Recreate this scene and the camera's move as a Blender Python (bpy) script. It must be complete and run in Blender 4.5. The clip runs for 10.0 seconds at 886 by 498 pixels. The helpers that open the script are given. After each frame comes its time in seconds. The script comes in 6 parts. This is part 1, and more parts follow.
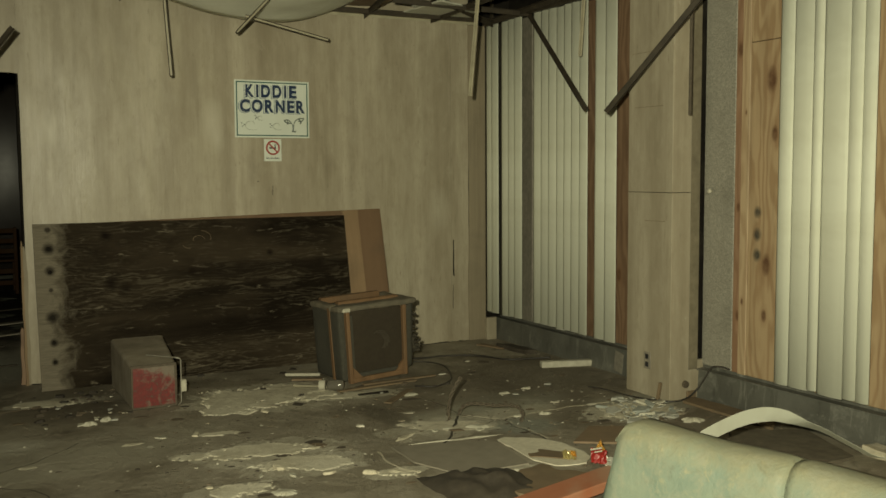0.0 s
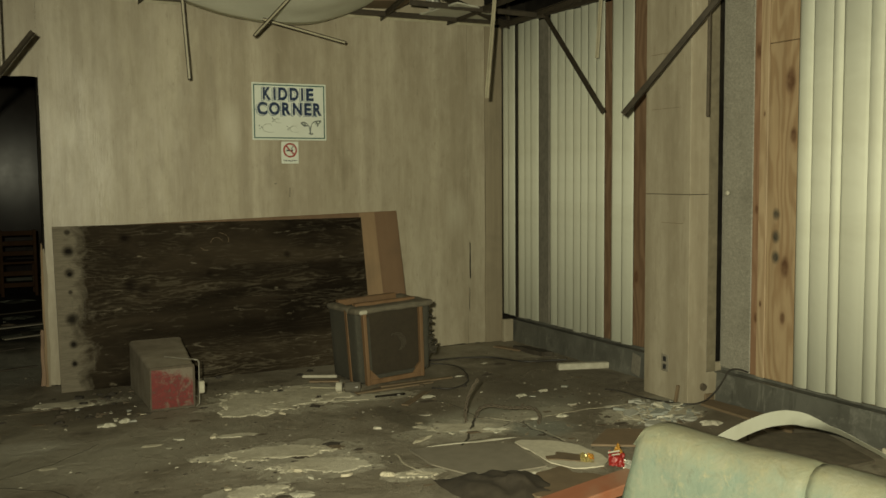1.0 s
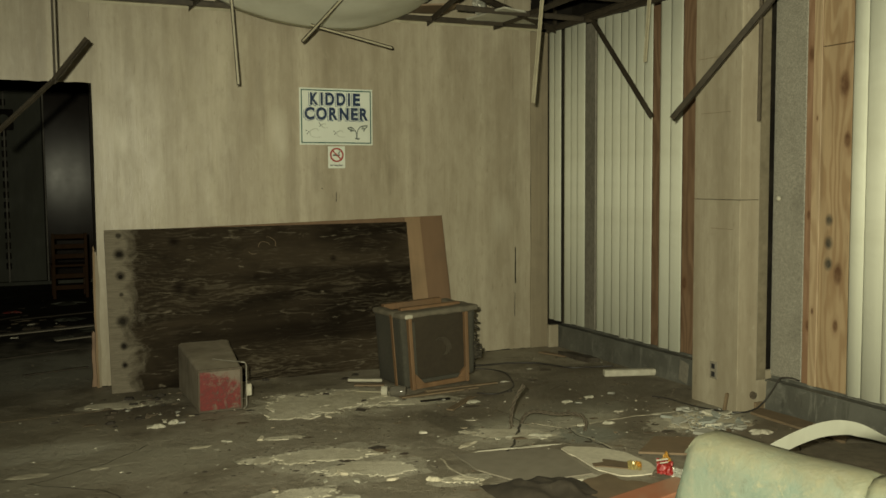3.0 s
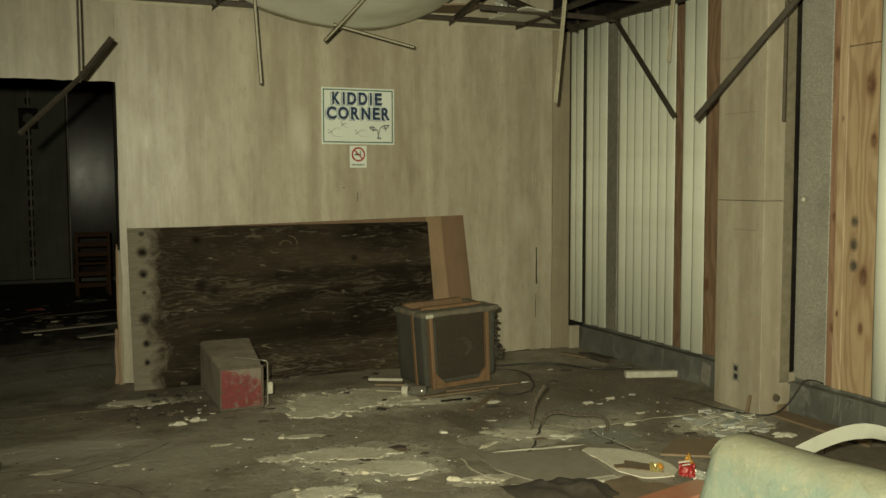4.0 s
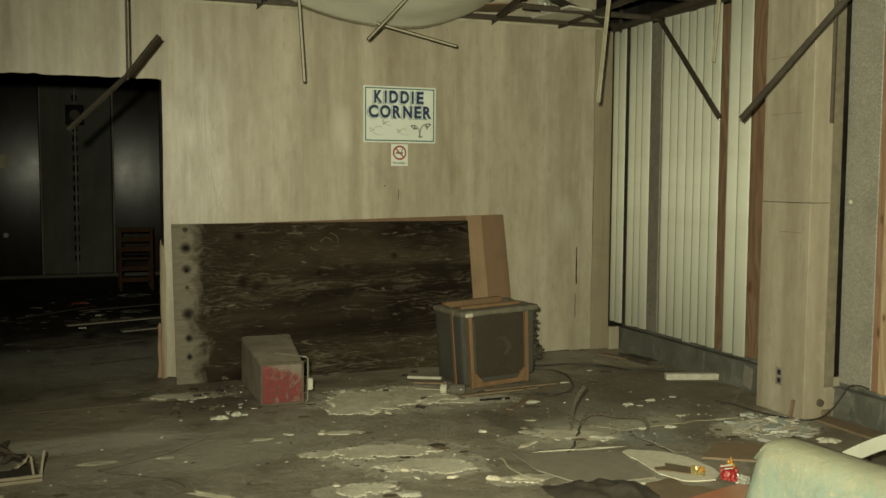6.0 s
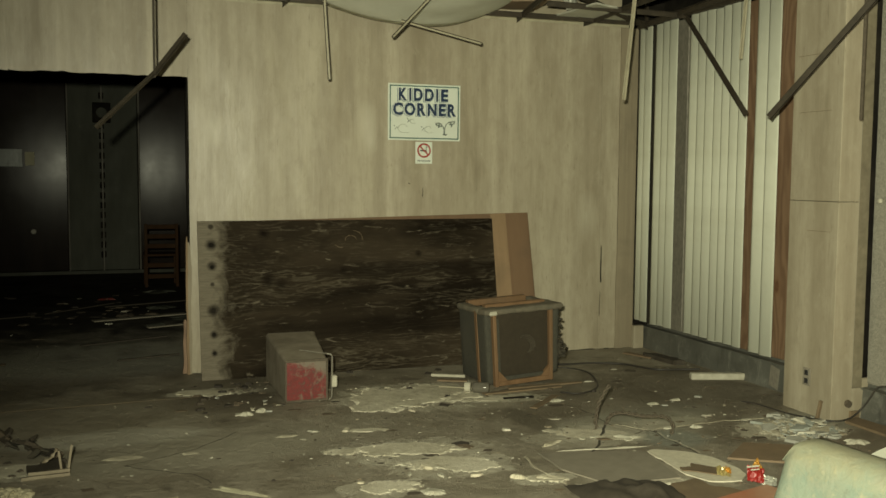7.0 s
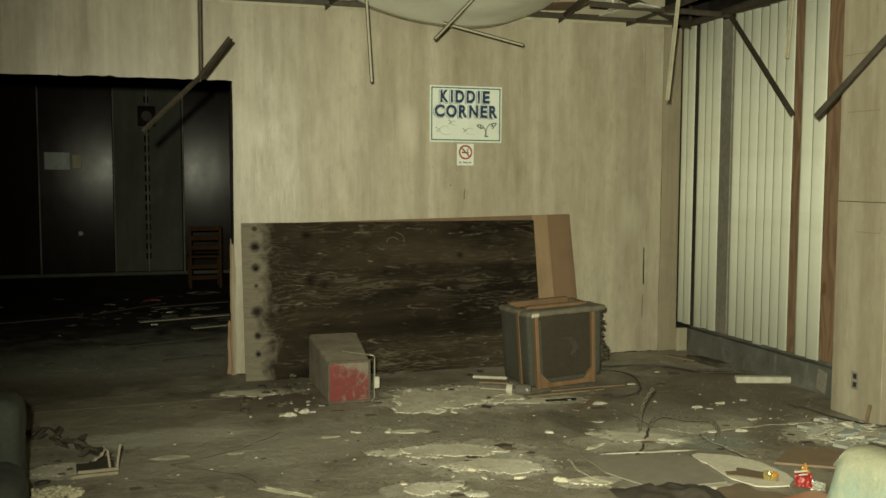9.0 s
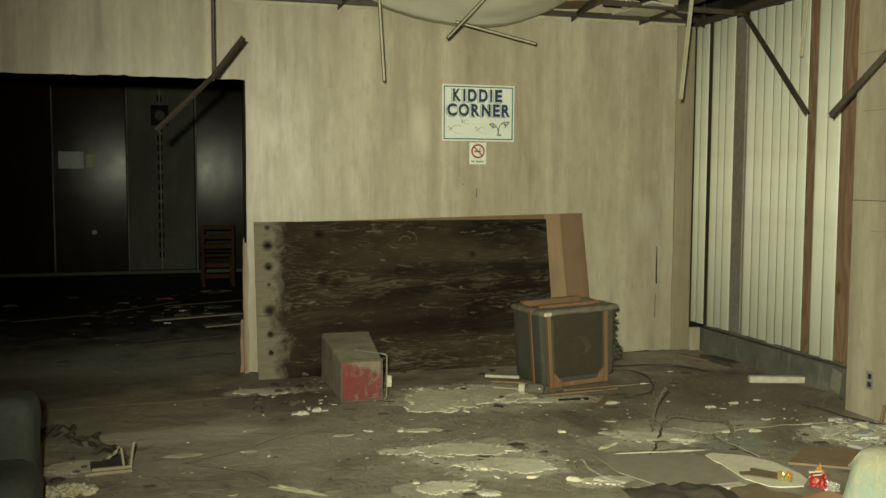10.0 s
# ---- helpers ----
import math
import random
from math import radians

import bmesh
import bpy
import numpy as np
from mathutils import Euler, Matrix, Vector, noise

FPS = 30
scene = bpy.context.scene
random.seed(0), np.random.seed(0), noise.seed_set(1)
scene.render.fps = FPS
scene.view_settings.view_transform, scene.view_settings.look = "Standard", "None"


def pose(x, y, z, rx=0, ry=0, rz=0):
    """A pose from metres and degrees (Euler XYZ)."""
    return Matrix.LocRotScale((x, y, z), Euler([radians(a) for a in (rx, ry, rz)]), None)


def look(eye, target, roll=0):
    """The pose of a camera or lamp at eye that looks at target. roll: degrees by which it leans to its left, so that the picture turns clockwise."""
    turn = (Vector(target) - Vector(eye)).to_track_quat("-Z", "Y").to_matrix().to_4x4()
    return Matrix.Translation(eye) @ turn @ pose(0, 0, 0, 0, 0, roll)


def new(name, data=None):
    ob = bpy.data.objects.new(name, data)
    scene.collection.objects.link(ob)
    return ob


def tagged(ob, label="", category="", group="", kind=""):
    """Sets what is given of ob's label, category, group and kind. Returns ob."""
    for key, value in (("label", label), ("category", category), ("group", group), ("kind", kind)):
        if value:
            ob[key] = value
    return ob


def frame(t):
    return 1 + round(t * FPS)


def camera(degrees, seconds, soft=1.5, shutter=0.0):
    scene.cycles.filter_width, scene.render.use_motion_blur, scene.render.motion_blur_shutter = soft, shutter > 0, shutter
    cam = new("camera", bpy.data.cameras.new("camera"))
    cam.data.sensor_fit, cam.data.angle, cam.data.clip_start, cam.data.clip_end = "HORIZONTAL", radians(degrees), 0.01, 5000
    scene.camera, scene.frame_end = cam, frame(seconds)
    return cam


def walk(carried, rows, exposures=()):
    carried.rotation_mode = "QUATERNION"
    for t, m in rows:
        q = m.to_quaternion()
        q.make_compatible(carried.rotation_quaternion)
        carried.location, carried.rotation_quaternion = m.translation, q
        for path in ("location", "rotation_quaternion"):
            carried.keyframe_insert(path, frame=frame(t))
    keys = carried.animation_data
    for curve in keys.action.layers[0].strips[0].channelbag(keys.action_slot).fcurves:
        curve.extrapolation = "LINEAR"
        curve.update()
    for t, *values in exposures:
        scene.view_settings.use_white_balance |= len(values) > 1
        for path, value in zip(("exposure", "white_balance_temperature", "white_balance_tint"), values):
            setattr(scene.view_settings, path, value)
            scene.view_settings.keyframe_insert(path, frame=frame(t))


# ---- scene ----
cam = camera(50.1, 10.0, 1.6)
PATH = [
    (0, (-0.288, 0.655, 1.546), (0.643, 2.417, 1.382), -0.4),
    (0.5, (-0.289, 0.658, 1.547), (0.63, 2.427, 1.384), -0.5),
    (1, (-0.296, 0.656, 1.552), (0.606, 2.434, 1.391), -0.5),
    (1.5, (-0.304, 0.66, 1.55), (0.58, 2.447, 1.393), -0.6),
    (2, (-0.312, 0.663, 1.551), (0.55, 2.461, 1.398), -0.6),
    (2.5, (-0.314, 0.666, 1.551), (0.528, 2.474, 1.4), -0.5),
    (4, (-0.324, 0.682, 1.546), (0.46, 2.516, 1.397), -0.2),
    (4.5, (-0.332, 0.685, 1.543), (0.437, 2.526, 1.394), -0.0),
    (5, (-0.339, 0.688, 1.542), (0.412, 2.536, 1.394), 0.1),
    (5.5, (-0.346, 0.688, 1.544), (0.387, 2.543, 1.395), 0.2),
    (7, (-0.359, 0.699, 1.545), (0.308, 2.577, 1.389), 0.4),
    (7.5, (-0.368, 0.704, 1.544), (0.278, 2.59, 1.386), 0.4),
    (8, (-0.371, 0.703, 1.546), (0.251, 2.597, 1.388), 0.3),
    (8.5, (-0.374, 0.703, 1.545), (0.231, 2.604, 1.391), 0.3),
    (9, (-0.378, 0.702, 1.549), (0.211, 2.608, 1.395), 0.2),
    (9.5, (-0.377, 0.704, 1.544), (0.2, 2.613, 1.393), 0.2),
    (10, (-0.382, 0.706, 1.548), (0.183, 2.618, 1.392), 0.2),
]
walk(cam, [(t, look(eye, target, roll)) for t, eye, target, roll in PATH],
     exposures=((0.0, -0.82, 6740, 10), (2.5, -0.69, 6680, 10), (5.0, -0.50, 6580, 9), (7.5, -0.31, 6470, 9), (10.0, -0.14, 6400, 8)))

# ---- light ----
world = bpy.data.worlds.new("world")
scene.world = world
world.use_nodes = True
world.node_tree.nodes["Background"].inputs["Color"].default_value = (0.8, 0.9, 1.0, 1)
world.node_tree.nodes["Background"].inputs["Strength"].default_value = 0.0015

lamp_data = bpy.data.lights.new("film_lamp", "SPOT")
lamp_data.energy = 2290
lamp_data.color = (1.0, 0.98, 0.70)
lamp_data.spot_size = radians(99)
lamp_data.spot_blend = 1.0
lamp_data.shadow_soft_size = 0.04
lamp = new("film_lamp", lamp_data)
lamp.matrix_world = look((-0.52, 0.62, 1.72), (4.25, 8.0, 1.2))

# ---- helpers of the scene ----


def add_box(bm, lo, hi, bevel=0.0, m=None, seg=1):
    r = bmesh.ops.create_cube(bm, size=1.0)
    vs = r["verts"]
    c = [(a + b) / 2 for a, b in zip(lo, hi)]
    d = [max(b - a, 1e-5) for a, b in zip(lo, hi)]
    bmesh.ops.transform(bm, matrix=Matrix.Translation(c) @ Matrix.Diagonal((*d, 1)), verts=vs)
    if bevel:
        es = list({e for v in vs for e in v.link_edges})
        out = bmesh.ops.bevel(bm, geom=es, offset=min(bevel, 0.45 * min(d)), segments=seg, affect="EDGES", profile=0.5)
        vs = list({v for v in out["verts"]} | {v for v in vs if v.is_valid})
        vs = list({w for v in vs for f in v.link_faces for w in f.verts})
    if m is not None:
        bmesh.ops.transform(bm, matrix=m, verts=vs)
    return vs


def box(lo, hi, bevel=0.0, m=None, seg=1):
    bm = bmesh.new()
    add_box(bm, lo, hi, bevel, m, seg)
    return bm


def part(name, bm, material, parent=None, label="", smooth=False):
    me = bpy.data.meshes.new(name)
    if smooth:
        for f in bm.faces:
            f.smooth = True
    bm.to_mesh(me)
    bm.free()
    me.materials.append(material)
    ob = new(name, me)
    ob.parent = parent
    if label:
        tagged(ob, label)
    return ob


def thing(name, m, label, category, group="", kind=""):
    ob = new(name)
    ob.empty_display_size = 0.1
    ob.matrix_world = m
    return tagged(ob, label, category, group, kind)


def single(name, bm, material, label, category, m=None, group="", kind="", smooth=False):
    ob = part(name, bm, material, None, "", smooth)
    if m is not None:
        ob.matrix_world = m
    return tagged(ob, label, category, group, kind)


def tube(bm, pts, r, sides=8):
    pts = [Vector(p) for p in pts]
    rings = []
    side = None
    for i, p in enumerate(pts):
        d = (pts[min(i + 1, len(pts) - 1)] - pts[max(i - 1, 0)]).normalized()
        if side is None:
            side = d.cross(Vector((0.31, 0.17, 0.93))).normalized()
        side = (side - d * side.dot(d)).normalized()
        up = d.cross(side)
        k = r[i] if isinstance(r, (list, tuple)) else r
        rings.append([bm.verts.new(p + (side * math.cos(a) + up * math.sin(a)) * k)
                      for a in (2 * math.pi * j / sides for j in range(sides))])
    for a, b in zip(rings, rings[1:]):
        for j in range(sides):
            bm.faces.new((a[j], a[(j + 1) % sides], b[(j + 1) % sides], b[j]))
    bm.faces.new(rings[0][::-1])
    bm.faces.new(rings[-1])
    return bm


def glide(pts, n=8):
    """A smooth line through the points."""
    pts = [Vector(p) for p in pts]
    out = []
    for i in range(len(pts) - 1):
        a, b, c, d = pts[max(i - 1, 0)], pts[i], pts[i + 1], pts[min(i + 2, len(pts) - 1)]
        for k in range(n):
            t = k / n
            out.append(0.5 * ((2 * b) + (c - a) * t + (2 * a - 5 * b + 4 * c - d) * t * t + (3 * b - a - 3 * c + d) * t ** 3))
    return out + [pts[-1]]


def ribbon(bm, pts, wide, thick=0.0015):
    """A strip along the points; wide: the half-width vector at each point, or one for all."""
    pts = [Vector(p) for p in pts]
    rows = []
    for i, p in enumerate(pts):
        w = Vector(wide[i] if isinstance(wide, list) else wide)
        d = (pts[min(i + 1, len(pts) - 1)] - pts[max(i - 1, 0)]).normalized()
        n = d.cross(w).normalized() * thick
        rows.append([bm.verts.new(q) for q in (p - w - n, p + w - n, p + w + n, p - w + n)])
    for a, b in zip(rows, rows[1:]):
        for j in range(4):
            bm.faces.new((a[j], a[(j + 1) % 4], b[(j + 1) % 4], b[j]))
    bm.faces.new(rows[0][::-1])
    bm.faces.new(rows[-1])
    bmesh.ops.recalc_face_normals(bm, faces=bm.faces)
    return bm


def blob(bm, cx, cy, z, rx, ry, turn, thick, seed, n=36, rough=0.28, bump=0.3):
    """A thin flake with a ragged outline that lies at height z."""
    c, s = math.cos(radians(turn)), math.sin(radians(turn))

    def at(a, k):
        u, v = rx * math.cos(a) * k, ry * math.sin(a) * k
        return cx + c * u - s * v, cy + s * u + c * v

    rims = []
    for k, h in ((1.0, 0.0), (0.8, 0.55), (0.5, 1.0), (0.2, 0.9)):
        ring = []
        for j in range(n):
            a = 2 * math.pi * j / n
            q = Vector((math.cos(a) * 1.3, math.sin(a) * 1.3, seed * 3.7))
            w = 1 + rough * (noise.noise(q) + 0.7 * noise.noise(q * 2.7) + 0.5 * noise.noise(q * 6.1) + 0.35 * noise.noise(q * 15.0))
            x, y = at(a, k * w)
            lift = thick * h * (1 + bump * noise.noise(Vector((x * 9, y * 9, seed)))) if h else 0
            ring.append(bm.verts.new((x, y, z + lift)))
        rims.append(ring)
    for a, b in zip(rims, rims[1:]):
        for j in range(n):
            bm.faces.new((a[j], a[(j + 1) % n], b[(j + 1) % n], b[j]))
    bm.faces.new(rims[-1])
    bm.faces.new(rims[0][::-1])
    return bm


def bar(p0, p1, w, h, spin=0.0, t=0.003, kind="T"):
    """A pressed metal ceiling bar between two points."""
    p0, p1 = Vector(p0), Vector(p1)
    d = p1 - p0
    m = Matrix.Translation(p0) @ d.to_track_quat("Z", "Y").to_matrix().to_4x4() @ pose(0, 0, 0, 0, 0, spin)
    n = d.length
    bm = bmesh.new()
    add_box(bm, (-w / 2, -t / 2, 0), (w / 2, t / 2, n), 0.0006, m)
    if kind == "T":
        add_box(bm, (-t / 2, t / 2, 0), (t / 2, h, n), 0.0006, m)
        add_box(bm, (-t * 1.3, h, 0), (t * 1.3, h + 0.005, n), 0.0006, m)
    else:
        add_box(bm, (w / 2 - t, t / 2, 0), (w / 2, h, n), 0.0006, m)
    return bm


# ---- materials ----


class Nodes:
    def __init__(self, name):
        self.mat = bpy.data.materials.new(name)
        self.mat.use_nodes = True
        self.nt = self.mat.node_tree
        self.bsdf = self.nt.nodes["Principled BSDF"]

    def node(self, kind, **inputs):
        n = self.nt.nodes.new(kind)
        for k, v in inputs.items():
            self.put(n.inputs[k.replace("_", " ")], v)
        return n

    def put(self, socket, v):
        if isinstance(v, bpy.types.NodeSocket):
            self.nt.links.new(v, socket)
        else:
            socket.default_value = v

    def coords(self, scale=(1, 1, 1), turn=(0, 0, 0)):
        tc = self.node("ShaderNodeTexCoord")
        return self.node("ShaderNodeMapping", Vector=tc.outputs["Object"], Scale=scale, Rotation=turn).outputs["Vector"]

    def noise(self, vec, scale, detail=5.0, rough=0.6, warp=0.0):
        return self.node("ShaderNodeTexNoise", Vector=vec, Scale=scale, Detail=detail, Roughness=rough, Distortion=warp).outputs["Fac"]

    def ramp(self, fac, lo, hi, a=0.0, b=1.0):
        n = self.node("ShaderNodeMapRange", Value=fac)
        n.inputs["From Min"].default_value, n.inputs["From Max"].default_value = lo, hi
        n.inputs["To Min"].default_value, n.inputs["To Max"].default_value = a, b
        return n.outputs["Result"]

    def mix(self, fac, a, b):
        n = self.nt.nodes.new("ShaderNodeMix")
        n.data_type = "RGBA"
        self.put(n.inputs[0], fac)
        for i, v in ((6, a), (7, b)):
            self.put(n.inputs[i], v if isinstance(v, bpy.types.NodeSocket) else (*v, 1))
        return n.outputs[2]

    def math(self, op, a, b=0.0):
        n = self.nt.nodes.new("ShaderNodeMath")
        n.operation = op
        self.put(n.inputs[0], a)
        self.put(n.inputs[1], b)
        return n.outputs[0]

    def axis(self, vec, i):
        return self.node("ShaderNodeSeparateXYZ", Vector=vec).outputs[i]

    def spot(self, vec, at, r0, r1):
        """1 within r0 of a point, 0 beyond r1."""
        n = self.nt.nodes.new("ShaderNodeVectorMath")
        n.operation = "DISTANCE"
        self.put(n.inputs[0], vec)
        n.inputs[1].default_value = at
        return self.ramp(n.outputs["Value"], r0, r1, 1.0, 0.0)

    def done(self, colour, rough=0.7, metal=0.0, height=None, depth=0.002, spec=0.5):
        self.put(self.bsdf.inputs["Base Color"], colour if isinstance(colour, bpy.types.NodeSocket) else (*colour, 1))
        self.put(self.bsdf.inputs["Roughness"], rough)
        self.put(self.bsdf.inputs["Metallic"], metal)
        self.bsdf.inputs["Specular IOR Level"].default_value = spec
        if height is not None:
            b = self.node("ShaderNodeBump", Height=height, Distance=depth)
            b.inputs["Strength"].default_value = 1.0
            self.nt.links.new(b.outputs["Normal"], self.bsdf.inputs["Normal"])
        return self.mat


def plain(name, a, b, scale=8.0, stretch=(1, 1, 1), rough=0.6, metal=0.0, depth=0.001, dirt=(0.08, 0.07, 0.05), dirty=0.35, spec=0.5):
    """A worn surface: two tones of fine grain, and dirt in larger patches."""
    n = Nodes(name)
    v = n.coords(stretch)
    fine = n.noise(v, scale, 6, 0.65)
    big = n.noise(n.coords(), 2.3, 4, 0.6, 0.4)
    col = n.mix(n.ramp(fine, 0.3, 0.7), a, b)
    col = n.mix(n.ramp(big, 0.48, 0.78, 0, dirty), col, dirt)
    rgh = n.ramp(big, 0.3, 0.7, max(rough - 0.08, 0.05), min(rough + 0.12, 1))
    return n.done(col, rgh, metal, fine, depth, spec)


def wall_panel():
    n = Nodes("printed_panel")
    broad = n.noise(n.coords((1, 1, 0.035)), 6.5, 3, 0.55)
    plank = n.noise(n.coords((1, 1, 0.012)), 3.1, 2, 0.5)
    streak = n.noise(n.coords((1, 1, 0.045)), 26, 5, 0.7)
    fine = n.noise(n.coords((1, 1, 0.03)), 140, 4, 0.7)
    stain = n.noise(n.coords((1, 1, 0.28)), 1.6, 5, 0.6, 0.3)
    wash = n.noise(n.coords((1, 1, 0.13)), 4.6, 5, 0.6, 0.15)
    drip = n.noise(n.coords((1, 1, 0.07)), 9, 5, 0.65)
    speck = n.noise(n.coords(), 55, 3, 0.6)
    scuff = n.noise(n.coords((1, 1, 0.6)), 6.0, 6, 0.75)
    buckle = n.noise(n.coords((1, 1, 0.6)), 1.7, 2, 0.4)
    dent = n.noise(n.coords((1, 1, 0.5)), 6.5, 2, 0.4)
    col = n.mix(n.ramp(broad, 0.36, 0.64), (0.300, 0.260, 0.186), (0.425, 0.38, 0.285))
    col = n.mix(n.ramp(plank, 0.47, 0.53, 0, 0.22), col, (0.47, 0.425, 0.325))
    col = n.mix(n.ramp(streak, 0.42, 0.68, 0, 0.36), col, (0.25, 0.212, 0.148))
    col = n.mix(n.ramp(fine, 0.48, 0.7, 0, 0.13), col, (0.19, 0.153, 0.098))
    col = n.mix(n.ramp(stain, 0.47, 0.68, 0, 0.5), col, (0.225, 0.185, 0.122))
    col = n.mix(n.ramp(wash, 0.54, 0.70, 0, 0.34), col, (0.50, 0.46, 0.352))
    col = n.mix(n.ramp(drip, 0.55, 0.72, 0, 0.22), col, (0.53, 0.485, 0.37))
    col = n.mix(n.ramp(n.noise(n.coords((1, 1, 0.12)), 11, 5, 0.65), 0.57, 0.74, 0, 0.34), col, (0.16, 0.128, 0.083))
    mottle = n.noise(n.coords((1, 1, 0.45)), 13, 6, 0.7, 0.4)
    col = n.mix(n.ramp(mottle, 0.50, 0.70, 0, 0.36), col, (0.235, 0.198, 0.135))
    col = n.mix(n.ramp(mottle, 0.46, 0.30, 0, 0.22), col, (0.52, 0.48, 0.37))
    tick = n.noise(n.coords((1, 1, 0.16)), 60, 4, 0.65)
    col = n.mix(n.ramp(tick, 0.62, 0.74, 0, 0.5), col, (0.15, 0.12, 0.08))
    for x, z, r, k, tone in ((1.62, 1.95, 0.05, 0.55, (0.62, 0.59, 0.48)), (1.66, 1.80, 0.03, 0.4, (0.60, 0.57, 0.46)), (0.42, 1.87, 0.04, 0.45, (0.60, 0.57, 0.46)), (3.62, 1.20, 0.06, 0.4, (0.58, 0.55, 0.44)),
                             (1.95, 1.58, 0.05, 0.4, (0.17, 0.14, 0.095)), (2.6, 1.6, 0.03, 0.3, (0.17, 0.14, 0.095))):
        col = n.mix(n.math("MULTIPLY", n.spot(n.coords((1, 0, 0.55)), (x, 0, z * 0.55), 0.0, r * 2.2), n.ramp(mottle, 0.35, 0.6, k * 0.5, k)), col, tone)
    col = n.mix(n.ramp(scuff, 0.66, 0.74, 0, 0.5), col, (0.55, 0.51, 0.40))
    col = n.mix(n.ramp(speck, 0.71, 0.76, 0, 0.5), col, (0.12, 0.095, 0.065))
    h = n.math("ADD", n.math("ADD", n.math("MULTIPLY", buckle, 24.0), n.math("MULTIPLY", dent, 3.0)), n.math("ADD", n.math("MULTIPLY", stain, 3.0), fine))
    return n.done(col, n.ramp(wash, 0.35, 0.7, 0.50, 0.27), 0, h, 0.0009)


# floor wear, damp, painted light and shade: centre, half-sizes, strength, colour
STAINS_AND_SHADING = (
    (-0.35, 6.45, 0.62, 0.22, 0.85, (0.47, 0.445, 0.36)), (0.0, 6.0, 0.9, 0.35, 0.6, (0.36, 0.335, 0.26)), (0.7, 6.3, 0.6, 0.3, 0.4, (0.36, 0.335, 0.26)),
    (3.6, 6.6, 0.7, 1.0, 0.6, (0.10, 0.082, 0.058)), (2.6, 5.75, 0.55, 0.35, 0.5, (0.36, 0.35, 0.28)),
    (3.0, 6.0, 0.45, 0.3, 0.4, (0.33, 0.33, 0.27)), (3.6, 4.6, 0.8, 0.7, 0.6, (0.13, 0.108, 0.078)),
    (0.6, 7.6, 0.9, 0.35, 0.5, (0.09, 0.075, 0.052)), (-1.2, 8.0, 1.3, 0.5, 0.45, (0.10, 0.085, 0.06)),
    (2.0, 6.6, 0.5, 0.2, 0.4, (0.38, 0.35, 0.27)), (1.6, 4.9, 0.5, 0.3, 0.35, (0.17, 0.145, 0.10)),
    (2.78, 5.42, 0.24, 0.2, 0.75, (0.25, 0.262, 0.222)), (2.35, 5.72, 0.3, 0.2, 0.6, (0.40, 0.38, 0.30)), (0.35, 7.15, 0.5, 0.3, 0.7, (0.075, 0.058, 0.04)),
    # last two in the next line: missing lamp light put into floor colour
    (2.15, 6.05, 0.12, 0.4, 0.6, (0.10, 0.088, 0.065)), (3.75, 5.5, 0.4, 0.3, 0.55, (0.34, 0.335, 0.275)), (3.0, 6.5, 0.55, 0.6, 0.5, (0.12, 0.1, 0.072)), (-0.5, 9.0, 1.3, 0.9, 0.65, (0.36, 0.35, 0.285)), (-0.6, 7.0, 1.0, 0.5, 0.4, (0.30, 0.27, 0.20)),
    # darkness of the unlit far floor, painted as a near-black area
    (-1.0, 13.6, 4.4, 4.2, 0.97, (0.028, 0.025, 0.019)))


# crumbled screed that still sticks to the floor: centre, half-sizes, strength
SCREED = (
    (1.60, 6.90, 0.56, 0.42, 0.6), (1.26, 5.66, 0.42, 0.24, 0.6), (1.36, 5.32, 0.36, 0.2, 0.5), (0.90, 5.10, 0.24, 0.14, 0.6),
    (0.34, 7.47, 0.34, 0.12, 0.6), (0.84, 5.79, 0.12, 0.07, 0.9), (2.25, 6.66, 0.34, 0.11, 0.9), (2.30, 5.62, 0.42, 0.22, 0.5),
    (3.58, 5.36, 0.36, 0.24, 0.7), (1.72, 4.98, 0.18, 0.09, 0.9), (-0.80, 5.93, 0.22, 0.15, 0.9), (2.9, 5.75, 0.35, 0.12, 0.45), (2.25, 4.72, 0.2, 0.06, 0.9))


